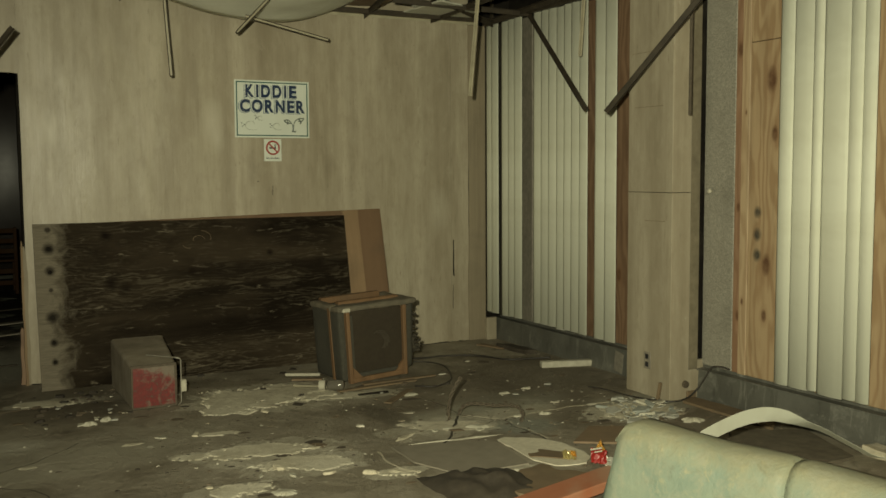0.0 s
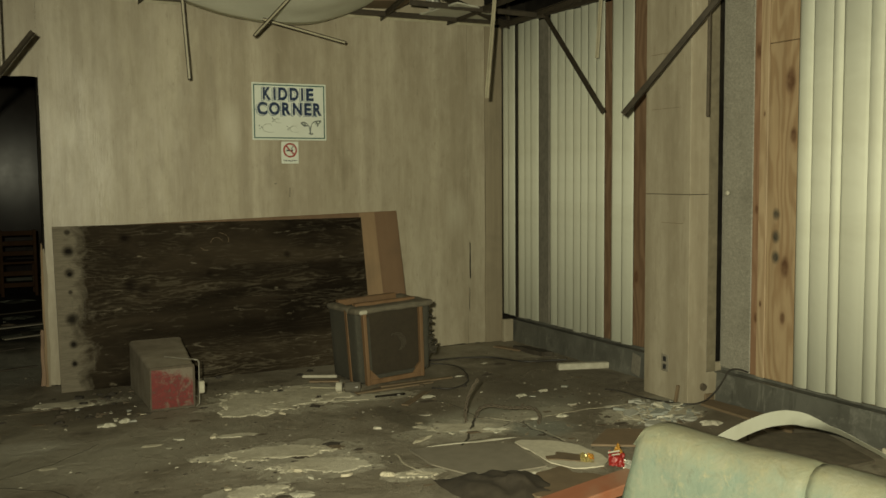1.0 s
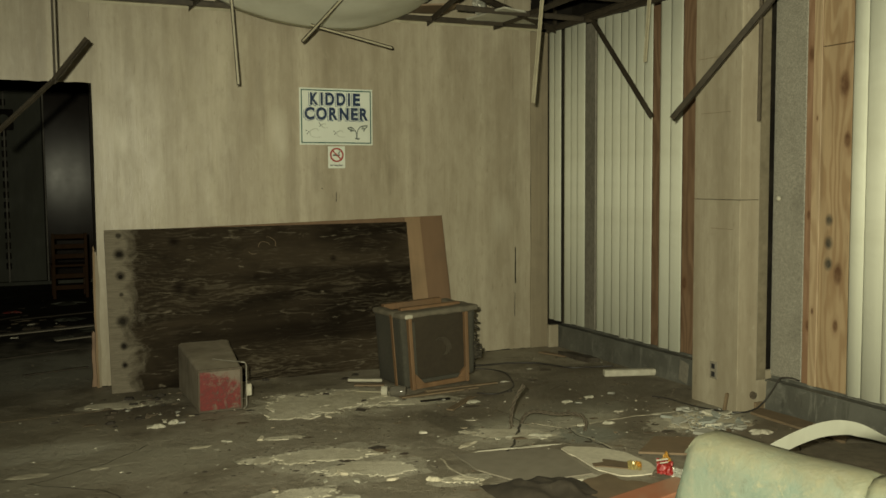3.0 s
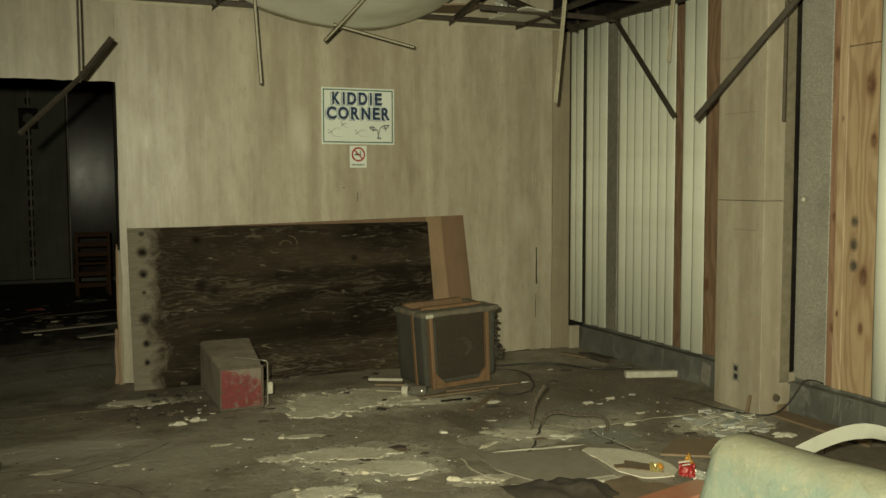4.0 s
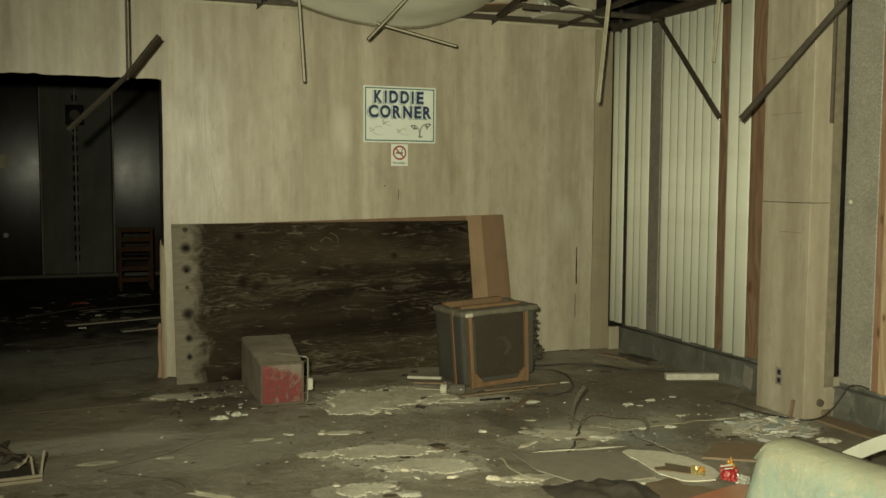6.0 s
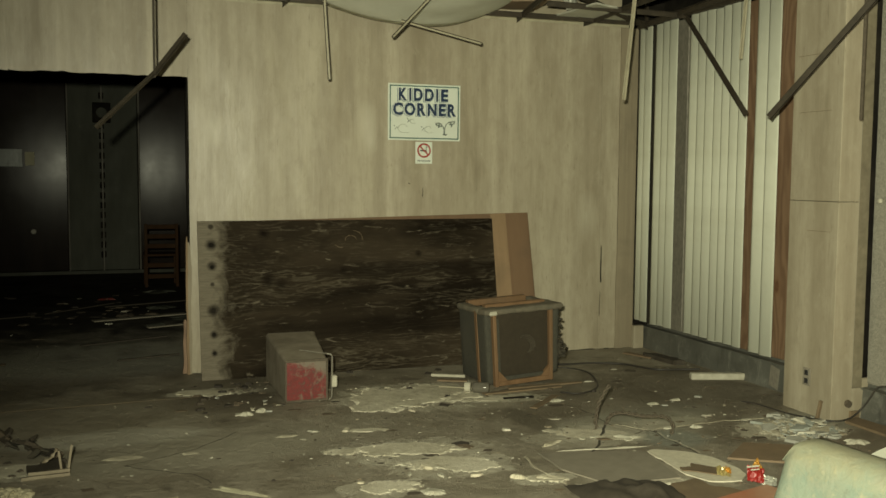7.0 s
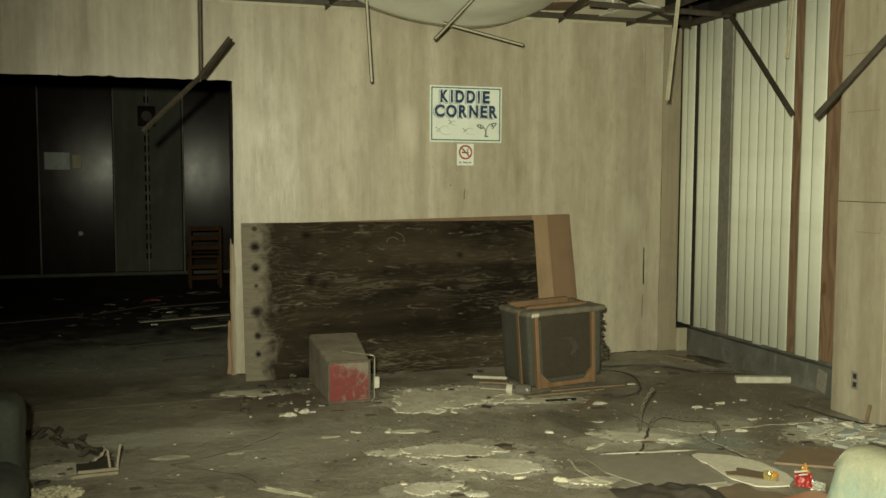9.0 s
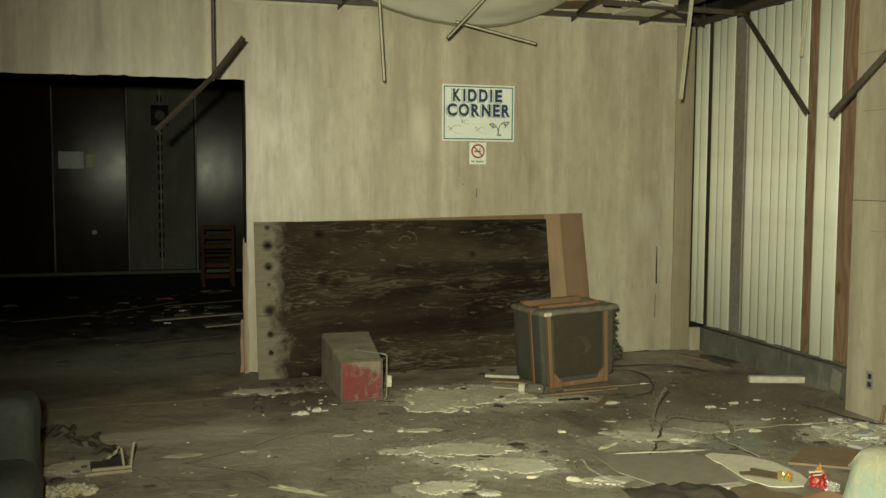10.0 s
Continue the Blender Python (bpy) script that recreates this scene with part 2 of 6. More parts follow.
def concrete():
    n = Nodes("stained_concrete")
    v = n.coords()
    big = n.noise(v, 0.55, 5, 0.6, 0.6)
    mid = n.noise(v, 2.6, 6, 0.65, 0.5)
    fine = n.noise(v, 34, 5, 0.7)
    chip = n.noise(v, 9, 6, 0.7, 0.3)
    col = n.mix(n.ramp(mid, 0.34, 0.66), (0.185, 0.16, 0.116), (0.36, 0.327, 0.255))
    col = n.mix(n.ramp(big, 0.5, 0.68, 0, 0.75), col, (0.12, 0.10, 0.072))
    col = n.mix(n.ramp(chip, 0.60, 0.70, 0, 0.5), col, (0.45, 0.42, 0.34))
    col = n.mix(n.ramp(fine, 0.55, 0.75, 0, 0.4), col, (0.09, 0.075, 0.055))
    dust = n.noise(n.coords((0.6, 1.6, 1)), 7.0, 8, 0.75, 0.6)
    col = n.mix(n.ramp(dust, 0.56, 0.72, 0, 0.55), col, (0.40, 0.37, 0.285))
    pit = n.noise(v, 17, 7, 0.75, 0.5)
    col = n.mix(n.ramp(pit, 0.58, 0.67, 0, 0.65), col, (0.075, 0.062, 0.045))
    grime = n.noise(v, 4.2, 7, 0.7, 0.9)
    col = n.mix(n.ramp(grime, 0.57, 0.68, 0, 0.6), col, (0.085, 0.07, 0.05))
    wob = n.ramp(mid, 0.25, 0.75, -0.35, 0.35)
    for x, y, rx, ry, k, tone in STAINS_AND_SHADING:
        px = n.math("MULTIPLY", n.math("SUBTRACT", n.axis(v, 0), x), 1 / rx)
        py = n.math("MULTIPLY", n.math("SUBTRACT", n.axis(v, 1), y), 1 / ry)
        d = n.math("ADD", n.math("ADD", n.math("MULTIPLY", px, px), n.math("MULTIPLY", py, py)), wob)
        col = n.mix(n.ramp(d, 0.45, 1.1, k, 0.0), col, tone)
    frac = n.noise(v, 5.5, 9, 0.74, 0.8)
    for x, y, rx, ry, k in SCREED:
        px = n.math("MULTIPLY", n.math("SUBTRACT", n.axis(v, 0), x), 1 / rx)
        py = n.math("MULTIPLY", n.math("SUBTRACT", n.axis(v, 1), y), 1 / ry)
        d = n.math("ADD", n.math("ADD", n.math("MULTIPLY", px, px), n.math("MULTIPLY", py, py)), n.ramp(frac, 0.25, 0.75, -0.8, 0.8))
        tone = n.mix(n.ramp(frac, 0.34, 0.58), (0.70, 0.665, 0.54), (0.40, 0.37, 0.285))
        tone = n.mix(n.ramp(n.noise(v, 60, 5, 0.7), 0.5, 0.68, 0, 0.5), tone, (0.27, 0.24, 0.18))
        tone = n.mix(n.ramp(n.noise(v, 26, 6, 0.75), 0.55, 0.68, 0, 0.7), tone, (0.19, 0.16, 0.115))
        col = n.mix(n.ramp(d, 0.90, 1.0, k, 0.0), col, tone)
    h = n.math("ADD", n.math("MULTIPLY", chip, 3.0), n.math("ADD", n.math("MULTIPLY", frac, 4.0), n.math("MULTIPLY", mid, 6.0)))
    return n.done(col, n.ramp(big, 0.35, 0.65, 0.8, 0.5), 0, h, 0.003, 0.3)


def dark_ply():
    n = Nodes("blackened_plywood")
    wave = n.node("ShaderNodeTexWave", Vector=n.coords((0.22, 1, 1)), Scale=7.5, Distortion=22.0, Detail=4.0)
    wave.bands_direction = "Z"
    wave.inputs["Detail Scale"].default_value = 0.9
    wave.inputs["Detail Roughness"].default_value = 0.6
    fine = n.noise(n.coords((0.25, 1, 7)), 22, 5, 0.7, 0.6)
    patch = n.noise(n.coords((0.7, 1, 1.3)), 3.2, 5, 0.65, 0.8)
    big = n.noise(n.coords((0.5, 1, 1.8)), 1.6, 4, 0.6, 0.5)
    scuff = n.noise(n.coords((0.5, 1, 2.5)), 9, 6, 0.7, 1.0)
    col = n.mix(n.ramp(big, 0.38, 0.62), (0.011, 0.0082, 0.0053), (0.039, 0.030, 0.0195))
    lines = n.math("MULTIPLY", n.ramp(wave.outputs["Fac"], 0.55, 0.95), n.ramp(patch, 0.47, 0.64))
    col = n.mix(n.math("MULTIPLY", lines, n.ramp(fine, 0.35, 0.65, 0.1, 0.8)), col, (0.098, 0.082, 0.058))
    grain = n.node("ShaderNodeTexWave", Vector=n.coords((0.24, 1, 1)), Scale=10.0, Distortion=34.0, Detail=4.0)
    grain.bands_direction = "Z"
    grain.inputs["Detail Scale"].default_value = 0.8
    worn = n.noise(n.coords((0.6, 1, 1.5)), 2.4, 5, 0.65, 0.6)
    col = n.mix(n.math("MULTIPLY", n.ramp(grain.outputs["Fac"], 0.45, 0.95), n.math("MULTIPLY", n.ramp(worn, 0.48, 0.64, 0.0, 0.75), n.ramp(scuff, 0.36, 0.58, 0.1, 1.0))), col, (0.105, 0.09, 0.063))
    col = n.mix(n.ramp(scuff, 0.61, 0.68, 0, 0.75), col, (0.17, 0.147, 0.108))
    for x, z, r in ((0.50, 1.10, 0.03), (0.52, 0.74, 0.035), (0.62, 0.70, 0.03), (1.12, 0.80, 0.02), (1.75, 0.92, 0.018)):
        col = n.mix(n.math("MULTIPLY", n.spot(n.coords((1, 0, 1)), (x, 0, z), r * 0.4, r * 2), n.ramp(scuff, 0.35, 0.6, 1.0, 0.5)), col, (0.006, 0.004, 0.003))
    # two long darker bands
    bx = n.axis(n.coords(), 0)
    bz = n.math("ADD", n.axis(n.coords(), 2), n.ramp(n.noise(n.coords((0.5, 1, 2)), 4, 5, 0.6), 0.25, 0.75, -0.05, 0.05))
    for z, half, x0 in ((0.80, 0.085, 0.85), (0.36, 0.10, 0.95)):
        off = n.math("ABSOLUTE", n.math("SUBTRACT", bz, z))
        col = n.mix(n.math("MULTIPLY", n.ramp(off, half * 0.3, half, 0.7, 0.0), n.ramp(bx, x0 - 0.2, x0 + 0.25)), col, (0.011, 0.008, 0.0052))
    # bare strip at one end, with a soft scorched edge
    x = n.axis(n.coords(), 0)
    edge = n.math("ADD", x, n.ramp(n.noise(n.coords(), 6, 6, 0.7, 0.6), 0.25, 0.75, -0.12, 0.12))
    bare = n.ramp(edge, 0.10, 0.24, 1.0, 0.0)
    pale = n.mix(n.ramp(fine, 0.3, 0.7), (0.135, 0.118, 0.088), (0.215, 0.19, 0.145))
    pale = n.mix(n.ramp(scuff, 0.5, 0.7, 0, 0.5), pale, (0.07, 0.058, 0.042))
    col = n.mix(bare, col, pale)
    wob = n.ramp(n.noise(n.coords(), 28, 4), 0.2, 0.8, 0.55, 1.0)
    for z, r in ((1.02, 0.032), (0.86, 0.026), (0.72, 0.012), (0.52, 0.034), (0.34, 0.022), (0.20, 0.018), (1.16, 0.016)):
        col = n.mix(n.math("MULTIPLY", n.spot(n.coords((1, 0, 1)), (0.10, 0, z), r * 0.75, r * 1.7), wob), col, (0.010, 0.008, 0.006))
    return n.done(col, 0.72, 0, n.math("ADD", wave.outputs["Fac"], fine), 0.0016, 0.04)


def board(name, a, b, knots=(), spray=()):
    """Sawn softwood with long grain upright and dark knots."""
    n = Nodes(name)
    v = n.coords((1, 1, 0.09))
    ring = n.noise(v, 9, 3, 0.5, 1.2)
    wave = n.node("ShaderNodeTexWave", Vector=n.coords((1, 1, 0.22)), Scale=5.0, Distortion=20.0, Detail=2.5)
    wave.bands_direction = "Y"
    wave.inputs["Detail Scale"].default_value = 1.2
    fine = n.noise(n.coords((1, 1, 0.03)), 150, 4, 0.7)
    col = n.mix(n.ramp(wave.outputs["Fac"], 0.2, 0.9), a, b)
    col = n.mix(n.ramp(ring, 0.5, 0.75, 0, 0.5), col, [0.6 * c for c in b])
    col = n.mix(n.ramp(fine, 0.55, 0.75, 0, 0.35), col, [0.35 * c for c in b])
    warp = n.ramp(n.noise(n.coords(), 24, 4, 0.6), 0.25, 0.75, 0.45, 1.0)
    for y, z, r in knots:
        col = n.mix(n.math("MULTIPLY", n.spot(n.coords((0, 1, 0.45)), (0, y, z * 0.45), r * 0.5, r * 2.6), 0.5), col, (0.20, 0.105, 0.05))
        col = n.mix(n.math("MULTIPLY", n.spot(n.coords((0, 1, 0.5)), (0, y, z / 2), r * 0.7, r * 1.5), warp), col, (0.085, 0.036, 0.016))
    for y, z, r in spray:
        wob = n.ramp(n.noise(n.coords(), 30, 3), 0.2, 0.8, 0.6, 1.0)
        col = n.mix(n.math("MULTIPLY", n.spot(n.coords((0, 1, 0.8)), (0, y, z * 0.8), r * 0.6, r * 1.7), wob), col, (0.012, 0.02, 0.02))
    return n.done(col, 0.62, 0, fine, 0.0006)


def terrazzo():
    n = Nodes("pebbled_panel")
    v = n.coords()
    vo = n.node("ShaderNodeTexVoronoi", Vector=v, Scale=210.0)
    c = n.node("ShaderNodeSeparateColor", Color=vo.outputs["Color"]).outputs[0]
    col = n.mix(n.ramp(c, 0.1, 0.9), (0.19, 0.18, 0.146), (0.37, 0.353, 0.29))
    col = n.mix(n.ramp(n.noise(v, 3, 4), 0.5, 0.75, 0, 0.4), col, (0.12, 0.115, 0.09))
    return n.done(col, 0.5, 0, vo.outputs["Distance"], 0.0015)


PANEL = wall_panel()
CONCRETE = concrete()
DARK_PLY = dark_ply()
RAW_PLY = plain("raw_plywood", (0.185, 0.112, 0.060), (0.125, 0.072, 0.038), 6, (1, 1, 0.1), 0.7)
RAW_PLY_LIGHT = plain("pale_plywood", (0.285, 0.19, 0.105), (0.20, 0.128, 0.068), 9, (1, 1, 0.08), 0.7)
VANE = plain("yellowed_vinyl", (0.70, 0.715, 0.59), (0.62, 0.632, 0.515), 3, (1, 1, 0.05), 0.62, 0, 0.0002, (0.30, 0.27, 0.16), 0.3, 0.3)
PINE = board("knotty_pine", (0.40, 0.292, 0.172), (0.315, 0.212, 0.117),
             ((4.88, 2.09, 0.032), (4.85, 1.76, 0.02), (4.90, 0.95, 0.027), (4.91, 0.63, 0.016), (3.95, 2.0, 0.025), (3.97, 0.9, 0.02)),
             ((4.975, 1.275, 0.022), (4.975, 1.135, 0.024), (4.975, 1.005, 0.024)))
RED_PINE = board("reddish_pine", (0.30, 0.185, 0.112), (0.245, 0.142, 0.082), ((5.15, 1.30, 0.012), (5.14, 0.6, 0.014), (5.15, 2.3, 0.02)))
PALE_PINE = board("pale_pine", (0.44, 0.33, 0.205), (0.36, 0.255, 0.15), ((5.08, 1.9, 0.006), (5.09, 0.7, 0.008)))
STUD = board("dark_pine", (0.225, 0.142, 0.085), (0.16, 0.096, 0.056), ((6.36, 0.75, 0.02), (6.40, 1.6, 0.02)))
STEEL = plain("galvanised_steel", (0.285, 0.265, 0.215), (0.16, 0.148, 0.12), 40, (1, 1, 0.6), 0.5, 0.15, 0.0006)


def sheet_metal():
    n = Nodes("dull_sheet_metal")
    v = n.coords()
    big = n.noise(v, 2.2, 5, 0.6, 0.5)
    run = n.noise(n.coords((1, 1, 0.12)), 16, 6, 0.7, 0.3)
    fine = n.noise(v, 70, 5, 0.75)
    bloom = n.noise(v, 7, 7, 0.75, 0.6)
    col = n.mix(n.ramp(big, 0.35, 0.65), (0.135, 0.136, 0.116), (0.085, 0.085, 0.072))
    col = n.mix(n.ramp(bloom, 0.52, 0.68, 0, 0.6), col, (0.25, 0.25, 0.215))
    col = n.mix(n.ramp(run, 0.58, 0.72, 0, 0.6), col, (0.33, 0.33, 0.28))
    col = n.mix(n.ramp(run, 0.42, 0.30, 0, 0.7), col, (0.04, 0.038, 0.03))
    col = n.mix(n.ramp(fine, 0.62, 0.74, 0, 0.55), col, (0.36, 0.35, 0.29))
    col = n.mix(n.ramp(fine, 0.40, 0.28, 0, 0.6), col, (0.035, 0.032, 0.026))
    return n.done(col, n.ramp(bloom, 0.3, 0.7, 0.42, 0.65), 0.1, n.math("ADD", fine, n.math("MULTIPLY", bloom, 3.0)), 0.001)


SILL = sheet_metal()
BRONZE = plain("bronze_frame", (0.075, 0.068, 0.052), (0.05, 0.045, 0.034), 20, (1, 1, 0.3), 0.5, 0.3)
TBAR = plain("grimy_ceiling_bar", (0.060, 0.047, 0.030), (0.030, 0.024, 0.016), 18, (1, 1, 1), 0.6, 0.2)
TBAR_MID = plain("tarnished_ceiling_bar", (0.235, 0.205, 0.14), (0.15, 0.128, 0.085), 18, (1, 1, 1), 0.6)
TBAR_PALE = plain("pale_ceiling_bar", (0.42, 0.39, 0.28), (0.33, 0.30, 0.21), 18, (1, 1, 1), 0.5)
# near-black: black parts, and darkness painted into slots and far walls
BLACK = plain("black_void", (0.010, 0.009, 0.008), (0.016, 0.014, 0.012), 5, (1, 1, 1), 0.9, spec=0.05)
TERRAZZO = terrazzo()
OLD_TILE = plain("greyed_tile", (0.58, 0.575, 0.48), (0.45, 0.445, 0.365), 4, (1, 1, 1), 0.85, 0, 0.002, (0.10, 0.085, 0.055), 0.7)
CEILING_TILE = plain("water_stained_tile", (0.70, 0.71, 0.60), (0.61, 0.615, 0.51), 3, (1, 1, 1), 0.8, 0, 0.002, (0.36, 0.31, 0.20), 0.3)
FELT = plain("faded_blue_fabric", (0.064, 0.061, 0.045), (0.040, 0.038, 0.028), 60, (1, 1, 1), 0.9, 0, 0.001)
CHAIR_WOOD = plain("dark_stained_wood", (0.055, 0.029, 0.015), (0.036, 0.019, 0.010), 10, (1, 1, 0.2), 0.9, spec=0.1)
TRIM = plain("brown_trim_board", (0.285, 0.242, 0.168), (0.215, 0.178, 0.12), 20, (1, 1, 0.04), 0.6, 0, 0.0008)
CHALK = plain("chalky_smear", (0.075, 0.063, 0.043), (0.05, 0.041, 0.027), 60, (1, 1, 1), 0.95)
DUSTY_FELT = plain("dusty_fabric", (0.175, 0.15, 0.105), (0.085, 0.077, 0.055), 14, (1, 1, 1), 0.9, 0, 0.001, (0.06, 0.065, 0.056), 0.6)
FRAME_WOOD = plain("orange_beech", (0.215, 0.127, 0.064), (0.135, 0.078, 0.039), 12, (1, 1, 0.15), 0.55)
BLACK_CLOTH = plain("dust_cloth", (0.038, 0.029, 0.016), (0.027, 0.020, 0.011), 30, (1, 1, 1), 0.85, 0, 0.0008, (0.06, 0.048, 0.030), 0.4)
BIN_GREY = plain("grimy_grey_metal", (0.36, 0.32, 0.25), (0.26, 0.225, 0.17), 10, (1, 1, 1), 0.55, 0.1, 0.0008, (0.06, 0.045, 0.03), 0.6)


def scuffed_red():
    n = Nodes("scuffed_red_paint")
    v = n.coords()
    a, c = n.noise(v, 9, 6, 0.7, 0.6), n.noise(v, 45, 5, 0.7)
    top = n.math("ADD", n.math("ADD", n.axis(v, 2), n.math("MULTIPLY", n.axis(v, 0), 0.9)), n.ramp(a, 0.2, 0.8, -0.25, 0.25))
    col = n.mix(n.ramp(c, 0.35, 0.65), (0.175, 0.017, 0.014), (0.10, 0.012, 0.010))
    col = n.mix(n.ramp(top, 0.30, 0.42), col, (0.165, 0.135, 0.10))
    col = n.mix(n.ramp(c, 0.56, 0.68, 0, 0.8), col, (0.09, 0.07, 0.05))
    col = n.mix(n.ramp(n.noise(v, 14, 6, 0.75, 0.8), 0.56, 0.66, 0, 0.85), col, (0.15, 0.125, 0.09))
    return n.done(col, 0.6, 0, c, 0.001)


BIN_RED = scuffed_red()


def mint_vinyl():
    n = Nodes("mint_vinyl")
    v = n.coords()
    big = n.noise(v, 4.5, 6, 0.65, 0.6)
    mid = n.noise(v, 16, 6, 0.7, 0.4)
    fine = n.noise(v, 90, 4, 0.7)
    col = n.mix(n.ramp(big, 0.35, 0.65), (0.125, 0.162, 0.128), (0.165, 0.194, 0.145))
    wear = n.math("ADD", n.axis(v, 2), n.ramp(mid, 0.25, 0.75, -0.06, 0.06))
    col = n.mix(n.ramp(wear, 0.58, 0.68, 0, 0.75), col, (0.20, 0.187, 0.113))
    col = n.mix(n.ramp(mid, 0.58, 0.70, 0, 0.7), col, (0.235, 0.225, 0.14))
    col = n.mix(n.ramp(n.noise(v, 7, 6, 0.7, 1.0), 0.58, 0.72, 0, 0.6), col, (0.085, 0.084, 0.052))
    col = n.mix(n.ramp(fine, 0.62, 0.74, 0, 0.4), col, (0.12, 0.12, 0.08))
    col = n.mix(n.ramp(n.noise(n.coords((1, 1, 0.5)), 30, 6, 0.75, 0.8), 0.66, 0.74, 0, 0.5), col, (0.30, 0.295, 0.21))
    dust = n.math("ADD", n.axis(v, 2), n.ramp(n.noise(v, 6, 6, 0.7, 0.3), 0.25, 0.75, -0.14, 0.14))
    col = n.mix(n.ramp(dust, 0.57, 0.74, 0, 0.5), col, (0.165, 0.150, 0.098))
    col = n.mix(n.ramp(n.noise(v, 22, 6, 0.7), 0.60, 0.70, 0, 0.55), col, (0.26, 0.245, 0.165))
    cloud = n.noise(v, 9, 7, 0.75, 0.4)
    col = n.mix(n.ramp(cloud, 0.50, 0.64, 0, 0.6), col, (0.205, 0.205, 0.15))
    col = n.mix(n.ramp(cloud, 0.40, 0.30, 0, 0.5), col, (0.10, 0.105, 0.075))
    return n.done(col, n.ramp(big, 0.3, 0.7, 0.5, 0.8), 0, n.math("ADD", fine, n.math("MULTIPLY", mid, 4.0)), 0.0012, 0.3)


MINT = mint_vinyl()


def screed_coat():
    n = Nodes("crumbled_screed")
    v = n.coords()
    big, mid, fine = n.noise(v, 3.5, 5, 0.6, 0.5), n.noise(v, 18, 7, 0.75, 0.5), n.noise(v, 75, 5, 0.75)
    col = n.mix(n.ramp(big, 0.40, 0.60), (0.50, 0.46, 0.35), (0.64, 0.60, 0.475))
    col = n.mix(n.ramp(mid, 0.52, 0.64, 0, 0.75), col, (0.72, 0.685, 0.555))
    col = n.mix(n.ramp(mid, 0.44, 0.32, 0, 0.75), col, (0.26, 0.225, 0.16))
    col = n.mix(n.ramp(fine, 0.42, 0.28, 0, 0.6), col, (0.17, 0.142, 0.098))
    return n.done(col, 0.9, 0, n.math("ADD", n.math("MULTIPLY", mid, 3.0), fine), 0.0016, 0.2)


SCREED_COAT = screed_coat()
MORTAR = plain("crumbled_mortar", (0.56, 0.515, 0.39), (0.40, 0.36, 0.265), 26, (1, 1, 1), 0.9, 0, 0.004, (0.17, 0.14, 0.095), 0.6)
WHITE = plain("white_chip", (0.53, 0.51, 0.41), (0.38, 0.36, 0.28), 22, (1, 1, 1), 0.75, 0, 0.001, (0.25, 0.21, 0.14), 0.3)
BLUE_CHIP = plain("blue_grey_chip", (0.34, 0.36, 0.32), (0.22, 0.235, 0.205), 26, (1, 1, 1), 0.6, 0, 0.001)
GREY_CHIP = plain("grey_chip", (0.36, 0.36, 0.31), (0.26, 0.255, 0.215), 22, (1, 1, 1), 0.7, 0, 0.001)
SIGN_WHITE = plain("sign_white", (0.66, 0.70, 0.62), (0.62, 0.66, 0.58), 4, (1, 1, 1), 0.4, 0, 0.0002, (0.45, 0.43, 0.33), 0.3)
SOFA_GREY = plain("grey_sofa_cloth", (0.050, 0.054, 0.044), (0.034, 0.037, 0.031), 40, (1, 1, 1), 0.85, 0, 0.001, (0.09, 0.08, 0.06), 0.4)


def gloss_laminate():
    n = Nodes("brown_gloss_laminate")
    v = n.coords((1, 1, 0.15))
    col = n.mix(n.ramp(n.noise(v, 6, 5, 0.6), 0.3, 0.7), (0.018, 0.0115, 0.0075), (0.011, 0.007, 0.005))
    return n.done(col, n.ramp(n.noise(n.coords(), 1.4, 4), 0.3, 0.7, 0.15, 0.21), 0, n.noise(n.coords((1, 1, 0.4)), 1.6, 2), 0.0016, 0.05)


DARK_DOOR = gloss_laminate()
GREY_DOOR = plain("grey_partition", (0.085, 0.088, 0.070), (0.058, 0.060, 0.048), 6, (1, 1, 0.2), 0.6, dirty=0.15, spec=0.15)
ORANGE = plain("orange_painted_wood", (0.42, 0.165, 0.085), (0.33, 0.12, 0.06), 9, (0.3, 1, 1), 0.6, 0, 0.001, (0.40, 0.32, 0.22), 0.6)
GREY_BOARD = plain("grey_hardboard", (0.265, 0.238, 0.184), (0.215, 0.193, 0.148), 12, (1, 1, 1), 0.75)
BROWN_BOARD = plain("brown_hardboard", (0.22, 0.155, 0.095), (0.17, 0.12, 0.07), 12, (1, 1, 1), 0.7)


def islands(name, tones, rough=0.85):
    """Loose bits, each in one of several tones."""
    n = Nodes(name)
    r = n.node("ShaderNodeNewGeometry").outputs["Random Per Island"]
    col = tones[0]
    for k, tone in enumerate(tones[1:], 1):
        col = n.mix(n.ramp(r, k / len(tones), k / len(tones) + 0.02), col, tone)
    fine = n.noise(n.coords(), 60, 4, 0.7)
    col = n.mix(n.ramp(fine, 0.5, 0.75, 0, 0.35), col, (0.12, 0.10, 0.07))
    return n.done(col, rough, 0, fine, 0.001)


CHIPS = islands("rubble_chips", ((0.55, 0.52, 0.42), (0.40, 0.37, 0.29), (0.28, 0.24, 0.17), (0.60, 0.58, 0.48)))
CHAR = islands("charred_bits", ((0.035, 0.028, 0.02), (0.06, 0.047, 0.032), (0.025, 0.02, 0.015), (0.085, 0.065, 0.042)))
DIRT = islands("dark_litter", ((0.07, 0.055, 0.038), (0.11, 0.085, 0.055), (0.05, 0.04, 0.03), (0.16, 0.12, 0.075)))
NAVY = plain("navy_ink", (0.006, 0.023, 0.066), (0.009, 0.030, 0.08), 10, (1, 1, 1), 0.4, dirty=0.1)
